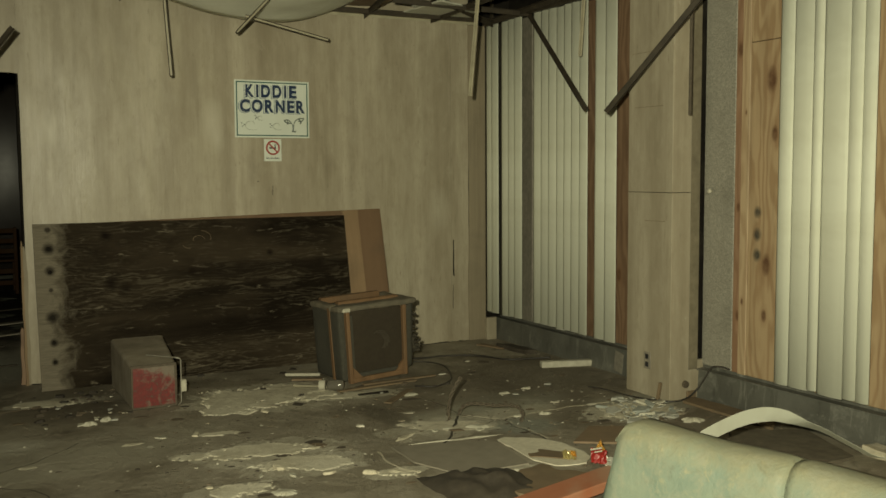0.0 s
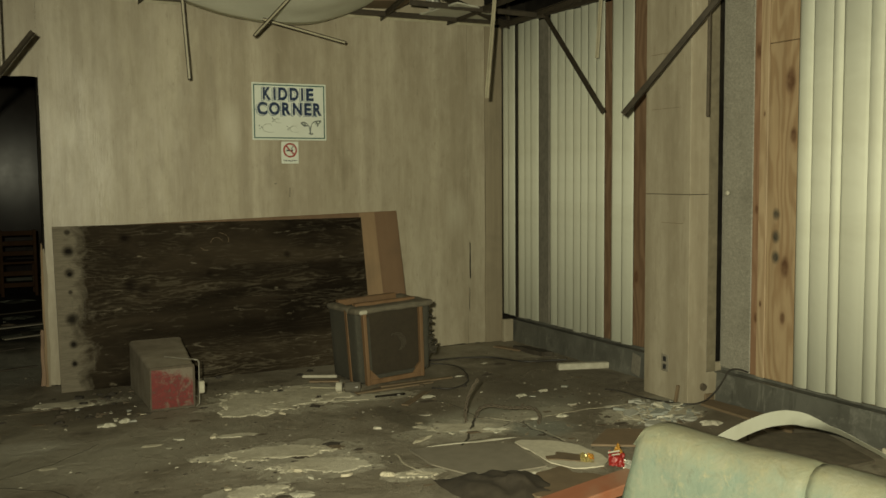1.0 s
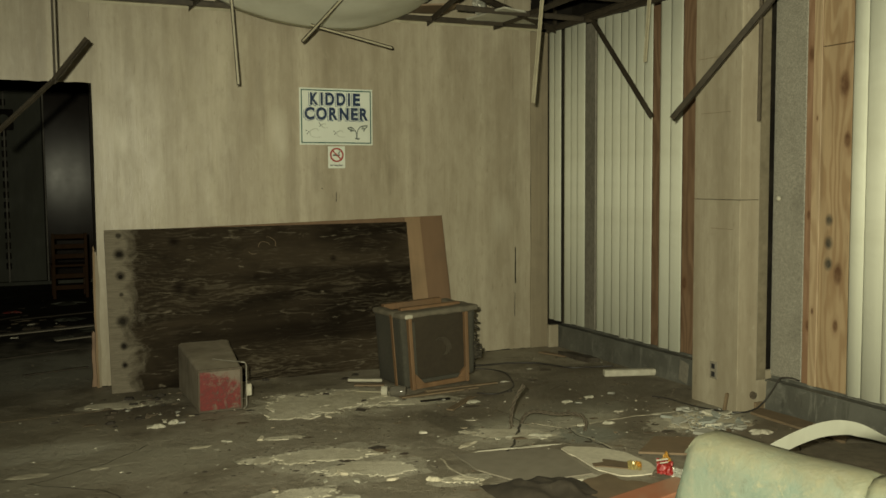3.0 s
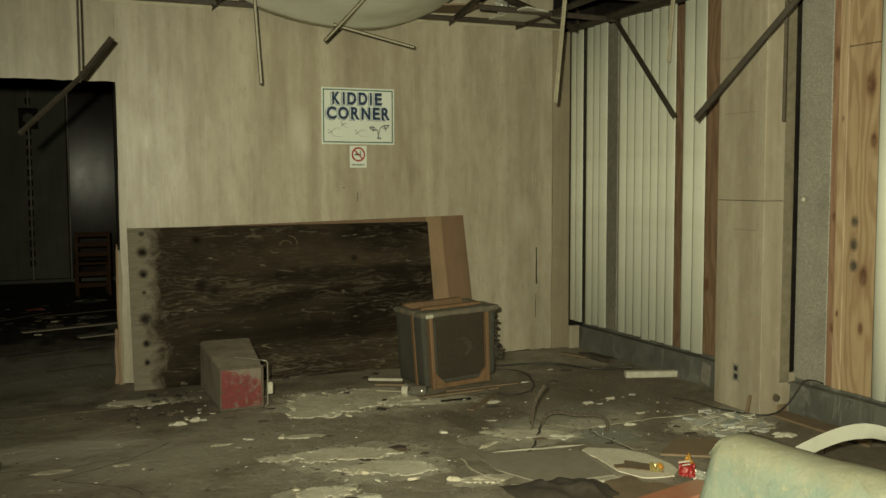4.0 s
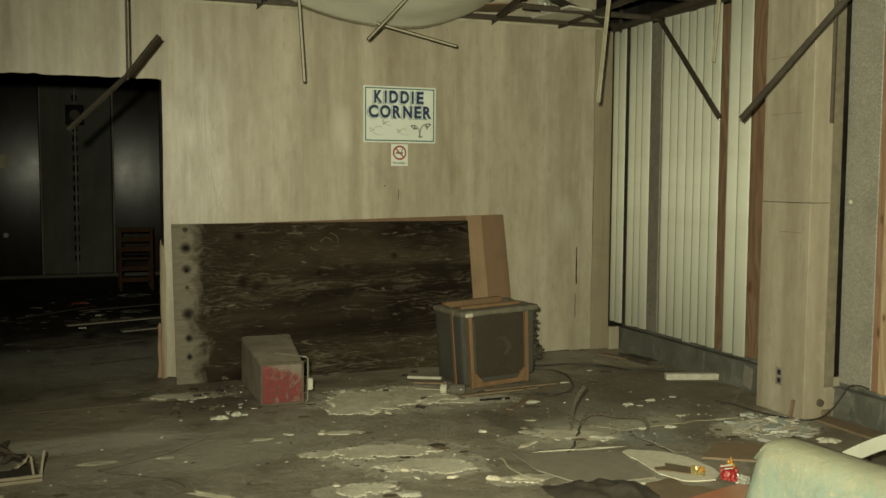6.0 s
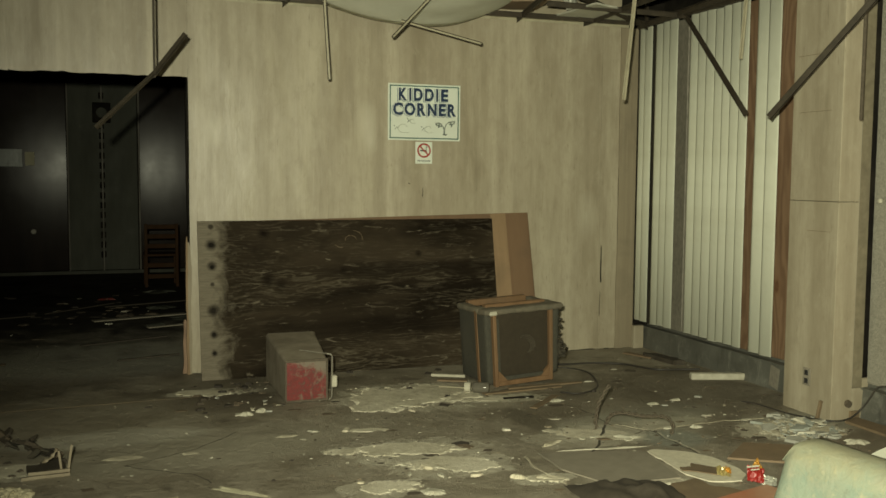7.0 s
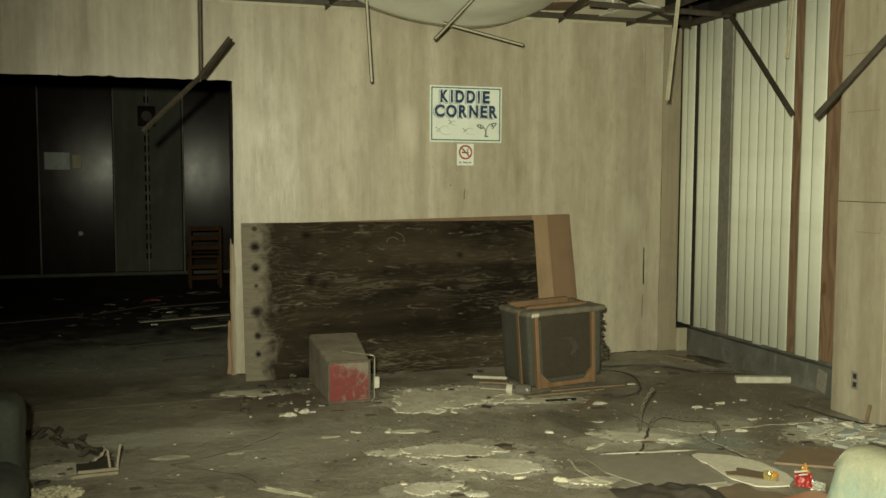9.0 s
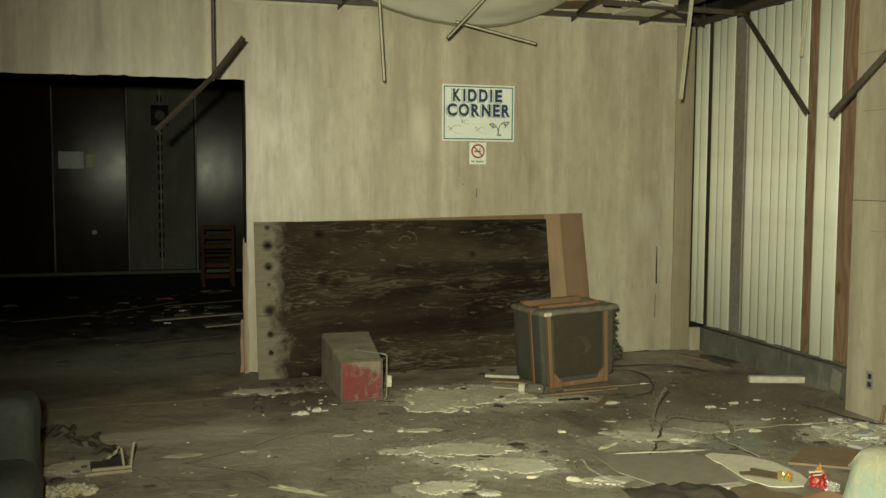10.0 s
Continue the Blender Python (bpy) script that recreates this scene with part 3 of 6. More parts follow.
EDGE_INK = plain("blue_edge_ink", (0.15, 0.21, 0.26), (0.12, 0.175, 0.22), 10, (1, 1, 1), 0.4, dirty=0.1)
TEAL = plain("teal_ink", (0.02, 0.105, 0.085), (0.018, 0.09, 0.072), 10, (1, 1, 1), 0.4, dirty=0.2)
PALE_INK = plain("faded_ink", (0.36, 0.39, 0.33), (0.44, 0.47, 0.40), 20, (1, 1, 1), 0.5, dirty=0.1)
GREY_INK = plain("grey_ink", (0.10, 0.125, 0.11), (0.15, 0.175, 0.15), 60, (1, 1, 1), 0.5, dirty=0.1)
RED_INK = plain("red_ink", (0.36, 0.045, 0.03), (0.33, 0.04, 0.028), 10, (1, 1, 1), 0.4, dirty=0.1)
INK = plain("black_ink", (0.02, 0.02, 0.02), (0.03, 0.03, 0.03), 10, (1, 1, 1), 0.5, dirty=0.1)
CABLE = plain("black_cable", (0.02, 0.018, 0.016), (0.035, 0.03, 0.025), 40, (1, 1, 1), 0.5)
RUST = plain("rusted_wire", (0.115, 0.093, 0.064), (0.06, 0.048, 0.033), 50, (1, 1, 1), 0.8)
# near-black colour for the sheet that darkens the far floor
BLACK_FLOOR = plain("black_floor_sheet", (0.022, 0.020, 0.015), (0.040, 0.036, 0.027), 5, (1, 1, 1), 0.6, 0, 0.004, (0.012, 0.01, 0.008), 0.8, spec=0.1)
SPLINTER = plain("split_timber", (0.29, 0.205, 0.118), (0.19, 0.125, 0.068), 14, (1, 1, 0.08), 0.75, 0, 0.003)
DARK_CLOTH = plain("sodden_cloth", (0.058, 0.047, 0.032), (0.034, 0.027, 0.019), 18, (1, 1, 1), 0.8, 0, 0.003)
DUSTY_MAT = plain("dusty_mat", (0.135, 0.115, 0.080), (0.075, 0.062, 0.043), 16, (1, 1, 1), 0.9, 0, 0.003, (0.22, 0.19, 0.135), 0.5)
CARD = plain("soggy_cardboard", (0.20, 0.145, 0.085), (0.14, 0.10, 0.058), 8, (1, 1, 1), 0.85, 0, 0.002)
RED_FOIL = plain("red_foil", (0.33, 0.02, 0.016), (0.22, 0.014, 0.011), 30, (1, 1, 1), 0.45, 0.0, 0.001, (0.5, 0.45, 0.3), 0.2)
GOLD_FOIL = plain("gold_foil", (0.60, 0.33, 0.07), (0.50, 0.26, 0.05), 9, (1, 1, 1), 0.25, 0.4, 0.001, dirty=0.1)
SILVER_FOIL = plain("silver_foil", (0.45, 0.45, 0.38), (0.35, 0.35, 0.3), 9, (1, 1, 1), 0.5, 0.4, 0.001, dirty=0.1)
FOAM = plain("yellow_foam", (0.47, 0.43, 0.30), (0.36, 0.32, 0.21), 25, (1, 1, 1), 0.95, 0, 0.004)
DARK_FOAM = plain("blackened_foam", (0.06, 0.052, 0.036), (0.035, 0.03, 0.02), 25, (1, 1, 1), 0.95, 0, 0.004)
GLASS_DIRTY = plain("cloudy_glass", (0.16, 0.15, 0.12), (0.11, 0.10, 0.08), 10, (1, 1, 1), 0.12)
YELLOW_FOIL = plain("yellowed_foil", (0.46, 0.38, 0.15), (0.30, 0.25, 0.11), 30, (1, 1, 1), 0.32, 0.3, 0.002, (0.12, 0.09, 0.04), 0.4)
PLASTIC = plain("cloudy_plastic", (0.15, 0.172, 0.15), (0.10, 0.118, 0.10), 9, (1, 1, 1), 0.3, 0, 0.001)
CREAM = plain("flaking_cream_coat", (0.70, 0.66, 0.52), (0.55, 0.515, 0.40), 30, (1, 1, 1), 0.8, 0, 0.003, (0.26, 0.22, 0.15), 0.5)
PAPER = plain("stained_paper", (0.55, 0.52, 0.37), (0.47, 0.44, 0.31), 6, (1, 1, 1), 0.8, 0, 0.001, (0.25, 0.2, 0.12), 0.5)

# ---- the room ----
WALL_Y, SILL_X, EAST, BX = 8.136, 4.19, 4.36, 4.235
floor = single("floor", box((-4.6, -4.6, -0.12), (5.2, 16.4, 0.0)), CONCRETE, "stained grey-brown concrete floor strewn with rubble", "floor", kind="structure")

bm = bmesh.new()
add_box(bm, (0.225, WALL_Y + 0.006, 0), (4.9, WALL_Y + 0.12, 3.4))
add_box(bm, (-4.6, WALL_Y + 0.006, 2.275), (0.225, WALL_Y + 0.12, 3.4))
add_box(bm, (-4.6, WALL_Y + 0.006, 0), (-2.3, WALL_Y + 0.12, 2.275))
wall_north = single("wall_north", bm, BLACK, "tan printed wood-grain panel wall, streaked and stained", "wall", kind="structure")


def ragged_sheet(x0, x1, z0, z1, amp=(0, 0, 0, 0), seed=0.0, t=0.006, y=WALL_Y, n=24):
    """A wall sheet whose edges (left, right, bottom, top) are chipped by amp."""
    bm = bmesh.new()
    rim = []

    def w(k, s):
        return noise.noise(Vector((k * 5.0, s * 7.3 + seed, 1.7))) + 0.6 * noise.noise(Vector((k * 19.0, s * 3.1 + seed, 4.2)))

    for i in range(n):
        k = i / n
        rim.append((x0 + (x1 - x0) * k, z0 + amp[2] * abs(w(k, 1))))
    for i in range(n):
        k = i / n
        rim.append((x1 + amp[1] * w(k, 2), z0 + (z1 - z0) * k))
    for i in range(n):
        k = i / n
        rim.append((x1 - (x1 - x0) * k, z1 - amp[3] * w(k, 3)))
    for i in range(n):
        k = i / n
        rim.append((x0 + amp[0] * w(k, 4), z1 - (z1 - z0) * k))
    a = [bm.verts.new((x, y, z)) for x, z in rim]
    b = [bm.verts.new((x, y + t, z)) for x, z in rim]
    bm.faces.new(a)
    for i in range(len(a)):
        j = (i + 1) % len(a)
        bm.faces.new((a[j], a[i], b[i], b[j]))
    bmesh.ops.recalc_face_normals(bm, faces=bm.faces)
    return bm


for k, (x0, x1, z0, z1, amp) in enumerate((
        (0.235, 1.3098, 0.0, 3.39, (0.004, 0, 0.02, 0)), (1.3102, 2.5298, 0.0, 3.39, (0, 0, 0.02, 0)), (2.5302, 3.749, 0.0, 3.39, (0, 0, 0.015, 0)),
        (3.751, 3.93, 0.0, 3.39, (0.002, 0.006, 0.02, 0)), (-1.0, 0.234, 2.262, 3.39, (0, 0, 0.016, 0)), (-2.2, -1.0004, 2.262, 3.39, (0, 0, 0.012, 0)),
        (-4.6, -2.202, 0.0, 3.39, (0, 0, 0, 0)))):
    part("panel", ragged_sheet(x0, x1, z0, z1, amp, k), PANEL, wall_north)
single("corner_trim", ragged_sheet(3.925, 4.10, 0.0, 2.84, (0.007, 0.002, 0.01, 0), 9.0, 0.010, WALL_Y - 0.012), TRIM,
       "tan trim board peeling off the corner", "trim", kind="structure")
# unseen walls that close the room, coloured dark to cut bounce light
single("wall_west", box((-4.72, -4.6, 0), (-4.6, 16.4, 3.4)), STUD, "unseen side wall, dark brown to deepen shadows", "wall", kind="structure")
single("wall_south", box((-4.6, -4.72, 0), (5.2, -4.6, 3.4)), STUD, "unseen back wall, dark brown to deepen shadows", "wall", kind="structure")
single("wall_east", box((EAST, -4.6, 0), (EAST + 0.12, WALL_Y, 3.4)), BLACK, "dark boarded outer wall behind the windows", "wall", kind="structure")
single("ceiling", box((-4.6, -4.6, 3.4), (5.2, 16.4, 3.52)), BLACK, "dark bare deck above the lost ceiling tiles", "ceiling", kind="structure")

# splintered jamb of the wide opening
jamb = thing("door_jamb", pose(0.212, WALL_Y, 0), "splintered timber jamb of the wide opening", "door jamb", kind="structure")


def splinter(x, y, z0, z1, w, d, seed, wob=0.008):
    bm = bmesh.new()
    rows = []
    n = 16
    for i in range(n + 1):
        z = z0 + (z1 - z0) * i / n
        o = wob * noise.noise(Vector((z * 6, seed, 0.3)))
        ww = w * (1 + 0.5 * noise.noise(Vector((z * 9, seed, 7.7)))) * (0.3 if i == n else 1)
        rows.append([bm.verts.new((x + o + sx * ww / 2, y + sy * d / 2, z)) for sx, sy in ((-1, -1), (1, -1), (1, 1), (-1, 1))])
    for a, b in zip(rows, rows[1:]):
        for j in range(4):
            bm.faces.new((a[j], a[(j + 1) % 4], b[(j + 1) % 4], b[j]))
    bm.faces.new(rows[0][::-1])
    bm.faces.new(rows[-1])
    return bm


part("strip", splinter(-0.003, 0.02, 0.0, 1.06, 0.014, 0.05, 1.0, 0.007), SPLINTER, jamb)
part("strip", splinter(0.014, 0.028, 0.0, 1.02, 0.03, 0.06, 2.0, 0.010), TRIM, jamb)
part("strip", splinter(-0.022, 0.06, 0.0, 0.42, 0.03, 0.05, 3.0, 0.016), STUD, jamb)
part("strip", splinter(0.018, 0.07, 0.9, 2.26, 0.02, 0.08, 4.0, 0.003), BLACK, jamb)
part("strip", splinter(0.0, -0.004, 0.0, 0.30, 0.018, 0.02, 5.0, 0.012), SPLINTER, jamb)
part("lining", box((0.013, 0.012, 0.0), (0.022, 0.12, 2.27)), SPLINTER, jamb)

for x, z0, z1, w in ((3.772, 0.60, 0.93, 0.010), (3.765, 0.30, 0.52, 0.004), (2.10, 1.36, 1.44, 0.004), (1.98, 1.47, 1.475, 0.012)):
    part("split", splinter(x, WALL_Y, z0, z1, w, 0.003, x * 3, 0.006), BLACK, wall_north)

# pillar
pillar = thing("pillar", pose(4.1, 5.66, 0), "tan panelled pillar between the windows, seams stained", "pillar", kind="structure")
for z0, z1 in ((0.0, 1.392), (1.3945, 3.39)):
    panel = part("panel", box((-0.158, -0.216, z0), (0.003, 0.235, z1), 0.004, seg=2), PANEL, pillar)
for y0, y1, z in ((-0.15, 0.06, 1.20), (-0.12, 0.17, 1.965), (-0.03, 0.2, 2.33)):
    part("scuff", box((-0.159, y0, z), (-0.1575, y1, z + 0.0025), 0.0005), CARD, panel)
# near-black backing that paints the slot beside the pillar dark
part("slot_backing", box((0.004, -0.19, 0.262), (0.20, 0.235, 3.39)), BLACK, pillar)
part("footing", box((0.004, -0.205, 0), (0.20, 0.235, 0.26), 0.008), PANEL, pillar, "bare crumbling footing")
part("pipe_stub", tube(bmesh.new(), [(-0.03, -0.21, 0.11), (-0.03, -0.235, 0.105)], 0.024, 12), RUST, pillar)
part("torn_edge", box((-0.02, -0.235, 0.0), (0.06, -0.216, 0.06), 0.006), CARD, pillar)

outlet = thing("power_outlet", pose(3.9415, 5.67, 0.245), "grey steel wall outlet with dark sockets", "outlet")
plate = part("plate", box((-0.006, -0.036, -0.058), (0, 0.036, 0.058), 0.002), GREY_BOARD, outlet)
for z in (-0.027, 0.027):
    part("socket", box((-0.009, -0.017, z - 0.017), (-0.006, 0.017, z + 0.017), 0.004), INK, plate)

# sills
for y0, y1 in ((6.12, 8.105), (-2.0, 5.60)):
    bm = bmesh.new()
    prof = ((0.0, 0.0), (0.012, 0.185), (-0.006, 0.19), (-0.006, 0.20), (0.05, 0.204), (0.05, 0.232), (0.165, 0.232), (0.165, 0.0))
    rings = []
    n = 24
    for i in range(n + 1):
        y = y0 + (y1 - y0) * i / n
        rings.append([bm.verts.new((SILL_X + px + (0.007 * noise.noise(Vector((y * 3, pz * 6, 2.0))) if px < 0.1 else 0), y, pz)) for px, pz in prof])
    for a, b in zip(rings, rings[1:]):
        for j in range(len(prof)):
            k = (j + 1) % len(prof)
            bm.faces.new((a[j], b[j], b[k], a[k]))
    bm.faces.new(rings[0])
    bm.faces.new(rings[-1][::-1])
    bmesh.ops.recalc_face_normals(bm, faces=bm.faces)
    sill = single("window_sill", bm, SILL, "dull grey sheet-metal sill channel along the floor", "sill", kind="structure")
single("sill_end", box((4.085, 8.07, 0.0), (4.185, 8.118, 0.205), 0.004), PANEL, "tan end block of the sill", "trim", kind="structure")
single("sill_flap", box((-0.09, -0.002, 0), (0.0, 0.002, 0.17), 0.001, pose(4.19, 5.60, 0.02, 0, -6, 14)), STEEL, "bent galvanised end of the sill sheet", "trim", kind="structure")
single("sill_flap", box((-0.003, -0.05, 0), (0.0, 0.05, 0.16), 0.001, pose(4.187, 6.30, 0.02, 12, -4, 0)), STEEL, "bent shiny end of the sill sheet", "trim", kind="structure")


def upright(name, y0, y1, x0, x1, material, label, z1=2.86, z0=0.225):
    return single(name, box((x0, y0, z0), (x1, y1, z1), 0.004), material, label, "trim", kind="structure")


upright("mullion", 7.555, 7.77, BX, BX + 0.06, STEEL, "galvanised steel window mullion")
upright("mullion", 8.0, 8.10, BX - 0.02, BX + 0.06, BRONZE, "dark bronze window mullion")
upright("stud", 6.66, 6.80, BX, BX + 0.08, STUD, "reddish brown timber stud in the window")
upright("stud", 6.16, 6.42, BX, BX + 0.08, STUD, "reddish brown timber stud beside the pillar")
upright("window_frame", 5.45, 5.47, 4.106, 4.19, TBAR_MID, "grey steel window frame beside a dark slot", 2.86, 0.2)
upright("pebbled_panel", 5.19, 5.462, BX, BX + 0.03, TERRAZZO, "grey pebbled infill panel")
upright("stud", 5.122, 5.186, BX - 0.002, BX + 0.04, RED_PINE, "reddish pine stud beside the boarding")
for y0, y1, z0, z1 in ((4.52, 5.05, 0.225, 2.33), (4.52, 5.05, 2.334, 2.86), (3.9, 4.517, 0.225, 2.86), (3.2, 3.897, 0.225, 2.86)):
    upright("pine_board", y0, y1, BX - 0.012, BX + 0.03, PINE, "knotty orange pine boarding over the window", z1, z0)
single("stud_facing", box((BX - 0.018, 5.052, 0.225), (BX - 0.0025, 5.120, 2.86), 0.003), PALE_PINE, "pale pine batten beside the boarding", "trim", kind="structure")
single("door_knob", tube(bmesh.new(), [(4.236, 5.385, 1.40), (4.222, 5.385, 1.40), (4.216, 5.385, 1.40), (4.205, 5.385, 1.40), (4.20, 5.385, 1.40)],
                         [0.006, 0.006, 0.016, 0.016, 0.010], 12), WHITE, "small pale round knob on the pebbled panel", "knob", smooth=True)


def vane_mesh(width, bulge, skew=0.0, length=2.6):
    """A blind vane with a soft curve; skew bends one edge back."""
    bm = bmesh.new()
    rows = []
    n = 8
    for k in range(n + 1):
        u = (k / n - 0.5) * width
        q = 2 * u / width
        v = bulge * (1 - q * q) + skew * min(0.0, q + 0.3) ** 2 * -1
        rows.append([bm.verts.new((-v - d, u, z)) for z in (0.0, length) for d in (0.0, 0.0012)])
    for a, b in zip(rows, rows[1:]):
        for i, j in ((0, 2), (2, 3), (3, 1), (1, 0)):
            bm.faces.new((a[i], a[j], b[j], b[i]))
    bm.faces.new((rows[0][0], rows[0][1], rows[0][3], rows[0][2]))
    bm.faces.new((rows[-1][2], rows[-1][3], rows[-1][1], rows[-1][0]))
    bmesh.ops.recalc_face_normals(bm, faces=bm.faces)
    me = bpy.data.meshes.new("vane")
    for f in bm.faces:
        f.smooth = True
    bm.to_mesh(me)
    bm.free()
    me.materials.append(VANE)
    return me


VANES = vane_mesh(0.1, 0.0045)
VANES_DEEP = vane_mesh(0.1, 0.011, 0.012)


def blind(edges, z0, z1, label, rail, mesh, turn):
    """edges: where each vane begins and ends along the wall."""
    base = edges[0][0]
    t = thing("vertical_blind", pose(4.11, base, z0), label, "blind")
    part("headrail", box((-0.035, rail[0] - base, z1 - z0), (0.03, rail[1] - base, z1 - z0 + 0.045), 0.004), TBAR, t)
    for y in (rail[0] + 0.1, rail[1] - 0.1):
        part("bracket", box((-0.01, y - base - 0.015, z1 - z0 + 0.045), (0.01, y - base + 0.015, 3.4 - z0)), TBAR, t)
    for k, (y0, y1) in enumerate(edges):
        ob = new("vane", mesh)
        ob.parent = t
        ob.matrix_basis = (pose(0.003 * (k % 2) + random.uniform(-0.002, 0.002), (y0 + y1) / 2 - base, random.uniform(-0.008, 0.004), 0, 0, turn + random.uniform(-3.0, 3.0))
                           @ Matrix.Diagonal((1, (y1 - y0 + 0.004) / 0.1, (z1 - z0) / 2.6, 1)))


blind(((8.02, 8.107), (7.925, 8.02), (7.74, 7.843), (7.635, 7.74), (7.535, 7.635), (7.225, 7.33), (7.12, 7.225), (7.022, 7.12), (6.90, 7.0), (6.80, 6.90), (6.70, 6.80), (6.607, 6.70),
       (6.37, 6.488), (6.256, 6.37)), 0.26, 2.84, "yellowed white vertical blind with missing vanes", (6.2, 8.12), VANES, 8.0)
blind(((4.613, 4.715), (4.467, 4.615), (4.404, 4.468), (4.226, 4.405), (4.139, 4.228), (4.057, 4.140)), 0.262, 2.84,
      "yellowed white vertical blind over pine boards", (3.6, 5.3), VANES_DEEP, -3)

# ---- ceiling remains ----
single("wall_angle", bar((0.0, 8.128, 2.855), (4.0, 8.128, 2.855), 0.024, 0.03, 90, kind="L"), TBAR_PALE, "pale ceiling angle along the wall top", "trim", kind="structure")
GRID = "broken ceiling grid"
for p0, p1, w, m, lab in (
        ((-0.7, 7.93, 2.875), (4.1, 7.93, 2.875), 0.03, TBAR, "dark ceiling grid bar close to the wall"),
        ((2.9, 7.50, 2.90), (4.1, 7.40, 2.86), 0.03, TBAR, "dark ceiling grid bar close to the blinds"),
        ((2.92, 8.12, 2.865), (2.60, 6.4, 2.93), 0.03, TBAR, "bent dark ceiling grid bar"),
        ((3.55, 8.12, 2.87), (3.50, 6.4, 2.90), 0.03, TBAR, "dark ceiling grid bar over the corner"),
        ((2.75, 7.2, 3.0), (4.02, 7.85, 2.83), 0.045, TBAR, "dark ceiling bar fallen across the corner"),
        ((4.02, 8.0, 2.85), (4.02, 5.9, 2.93), 0.05, TBAR, "dark ceiling bar along the blinds"),
        ((0.95, 8.12, 2.865), (0.95, 6.0, 2.90), 0.03, TBAR, "dark ceiling grid bar"),
        ((2.55, 6.83, 2.93), (4.1, 6.83, 2.92), 0.03, TBAR, "dark ceiling grid bar")):
    single("ceiling_grid_bar", bar(p0, p1, w, 0.035, 180), m, lab, "ceiling bar", group=GRID)
for x, y in ((0.95, 7.0), (2.7, 7.0), (3.52, 7.0), (4.02, 6.6), (2.0, 7.93), (0.2, 7.93), (3.4, 7.93), (3.3, 7.46)):
    single("hanger_wire", tube(bmesh.new(), glide([(x, y, 2.88), (x + 0.02, y + 0.01, 3.1), (x, y, 3.4)], 4), 0.002, 5), RUST, "thin rusty ceiling hanger wire", "wire", group="hanger wires")

# sagging sheet under the deck
bm = bmesh.new()
nx, ny = 40, 18
g = []
for j in range(ny + 1):
    y = 6.5 + 1.47 * j / ny
    row = []
    for i in range(nx + 1):
        x = 1.12 + 1.75 * i / nx
        u = (x - 2.0) / 0.88
        z = 2.722 + (0.165 * u * u if u < 0 else 0.30 * u ** 2.2) + 0.13 * (7.97 - y) + 0.012 * noise.noise(Vector((x * 3, y * 3, 0)))
        row.append(bm.verts.new((x, y, z)))
    g.append(row)
for a, b in zip(g, g[1:]):
    for i in range(nx):
        bm.faces.new((a[i], a[i + 1], b[i + 1], b[i]))
r = bmesh.ops.extrude_face_region(bm, geom=list(bm.faces))
bmesh.ops.translate(bm, vec=(0, 0, 0.012), verts=[v for v in r["geom"] if isinstance(v, bmesh.types.BMVert)])
bmesh.ops.recalc_face_normals(bm, faces=bm.faces)
single("sagging_ceiling_sheet", bm, CEILING_TILE, "pale ceiling sheet sagging from its grid", "ceiling sheet", smooth=True)
for rim, z, t, m, lab in ((((3.187, 8.126), (3.216, 7.681), (3.235, 7.325), (3.466, 7.430), (3.725, 7.597), (3.911, 8.079), (3.857, 8.283), (3.707, 8.175), (3.507, 7.932), (3.398, 7.919)), 2.868, 0.014, OLD_TILE, "broken pale ceiling tile hanging in the grid"),
                          (((2.717, 7.778), (2.993, 7.646), (3.071, 8.071), (2.712, 8.182)), 2.93, 0.014, BROWN_BOARD, "brown stained ceiling tile above the grid")):
    bm = bmesh.new()
    low = []
    for k, (x, y) in enumerate(rim):
        u, v = rim[(k + 1) % len(rim)]
        for j in range(5):
            q = Vector((x + (u - x) * j / 5, y + (v - y) * j / 5, 0))
            low.append(bm.verts.new((q.x + 0.012 * noise.noise(q * 14), q.y + 0.012 * noise.noise(q * 15), z)))
    top = [bm.verts.new(w.co + Vector((0, 0, t))) for w in low]
    bm.faces.new(low)
    bm.faces.new(top[::-1])
    for k in range(len(low)):
        j = (k + 1) % len(low)
        bm.faces.new((low[j], low[k], top[k], top[j]))
    bmesh.ops.recalc_face_normals(bm, faces=bm.faces)
    single("ceiling_tile", bm, m, lab, "ceiling tile", group="broken ceiling tiles")
single("ceiling_tile", box((2.588, 7.995, 2.848), (3.084, 8.01, 2.868), 0.003), OLD_TILE, "pale edge of a ceiling tile on the wall angle", "ceiling tile", group="broken ceiling tiles")
for cx, cy, cz, r0, m, lab in ((4.10, 6.0, 2.90, 0.07, CARD, "torn brown insulation above the blinds"), (3.75, 7.35, 3.05, 0.06, DARK_FOAM, "dark clump of torn insulation in the ceiling"),
                               (4.07, 5.93, 2.80, 0.035, CEILING_TILE, "torn pale rag of ceiling lining"), (4.07, 5.92, 2.70, 0.03, CEILING_TILE, "torn pale rag of ceiling lining"),
                               (3.15, 7.6, 2.93, 0.05, SILVER_FOIL, "crumpled foil in the ceiling")):
    bm = bmesh.new()
    bmesh.ops.create_icosphere(bm, subdivisions=3, radius=r0)
    for v in bm.verts:
        v.co *= 1 + 0.55 * noise.noise(v.co * 0.9 / r0) + 0.3 * noise.noise(v.co * 3 / r0)
        v.co.z *= 1.3
    single("insulation_clump", bm, m, lab, "insulation", pose(cx, cy, cz), group="torn ceiling insulation")

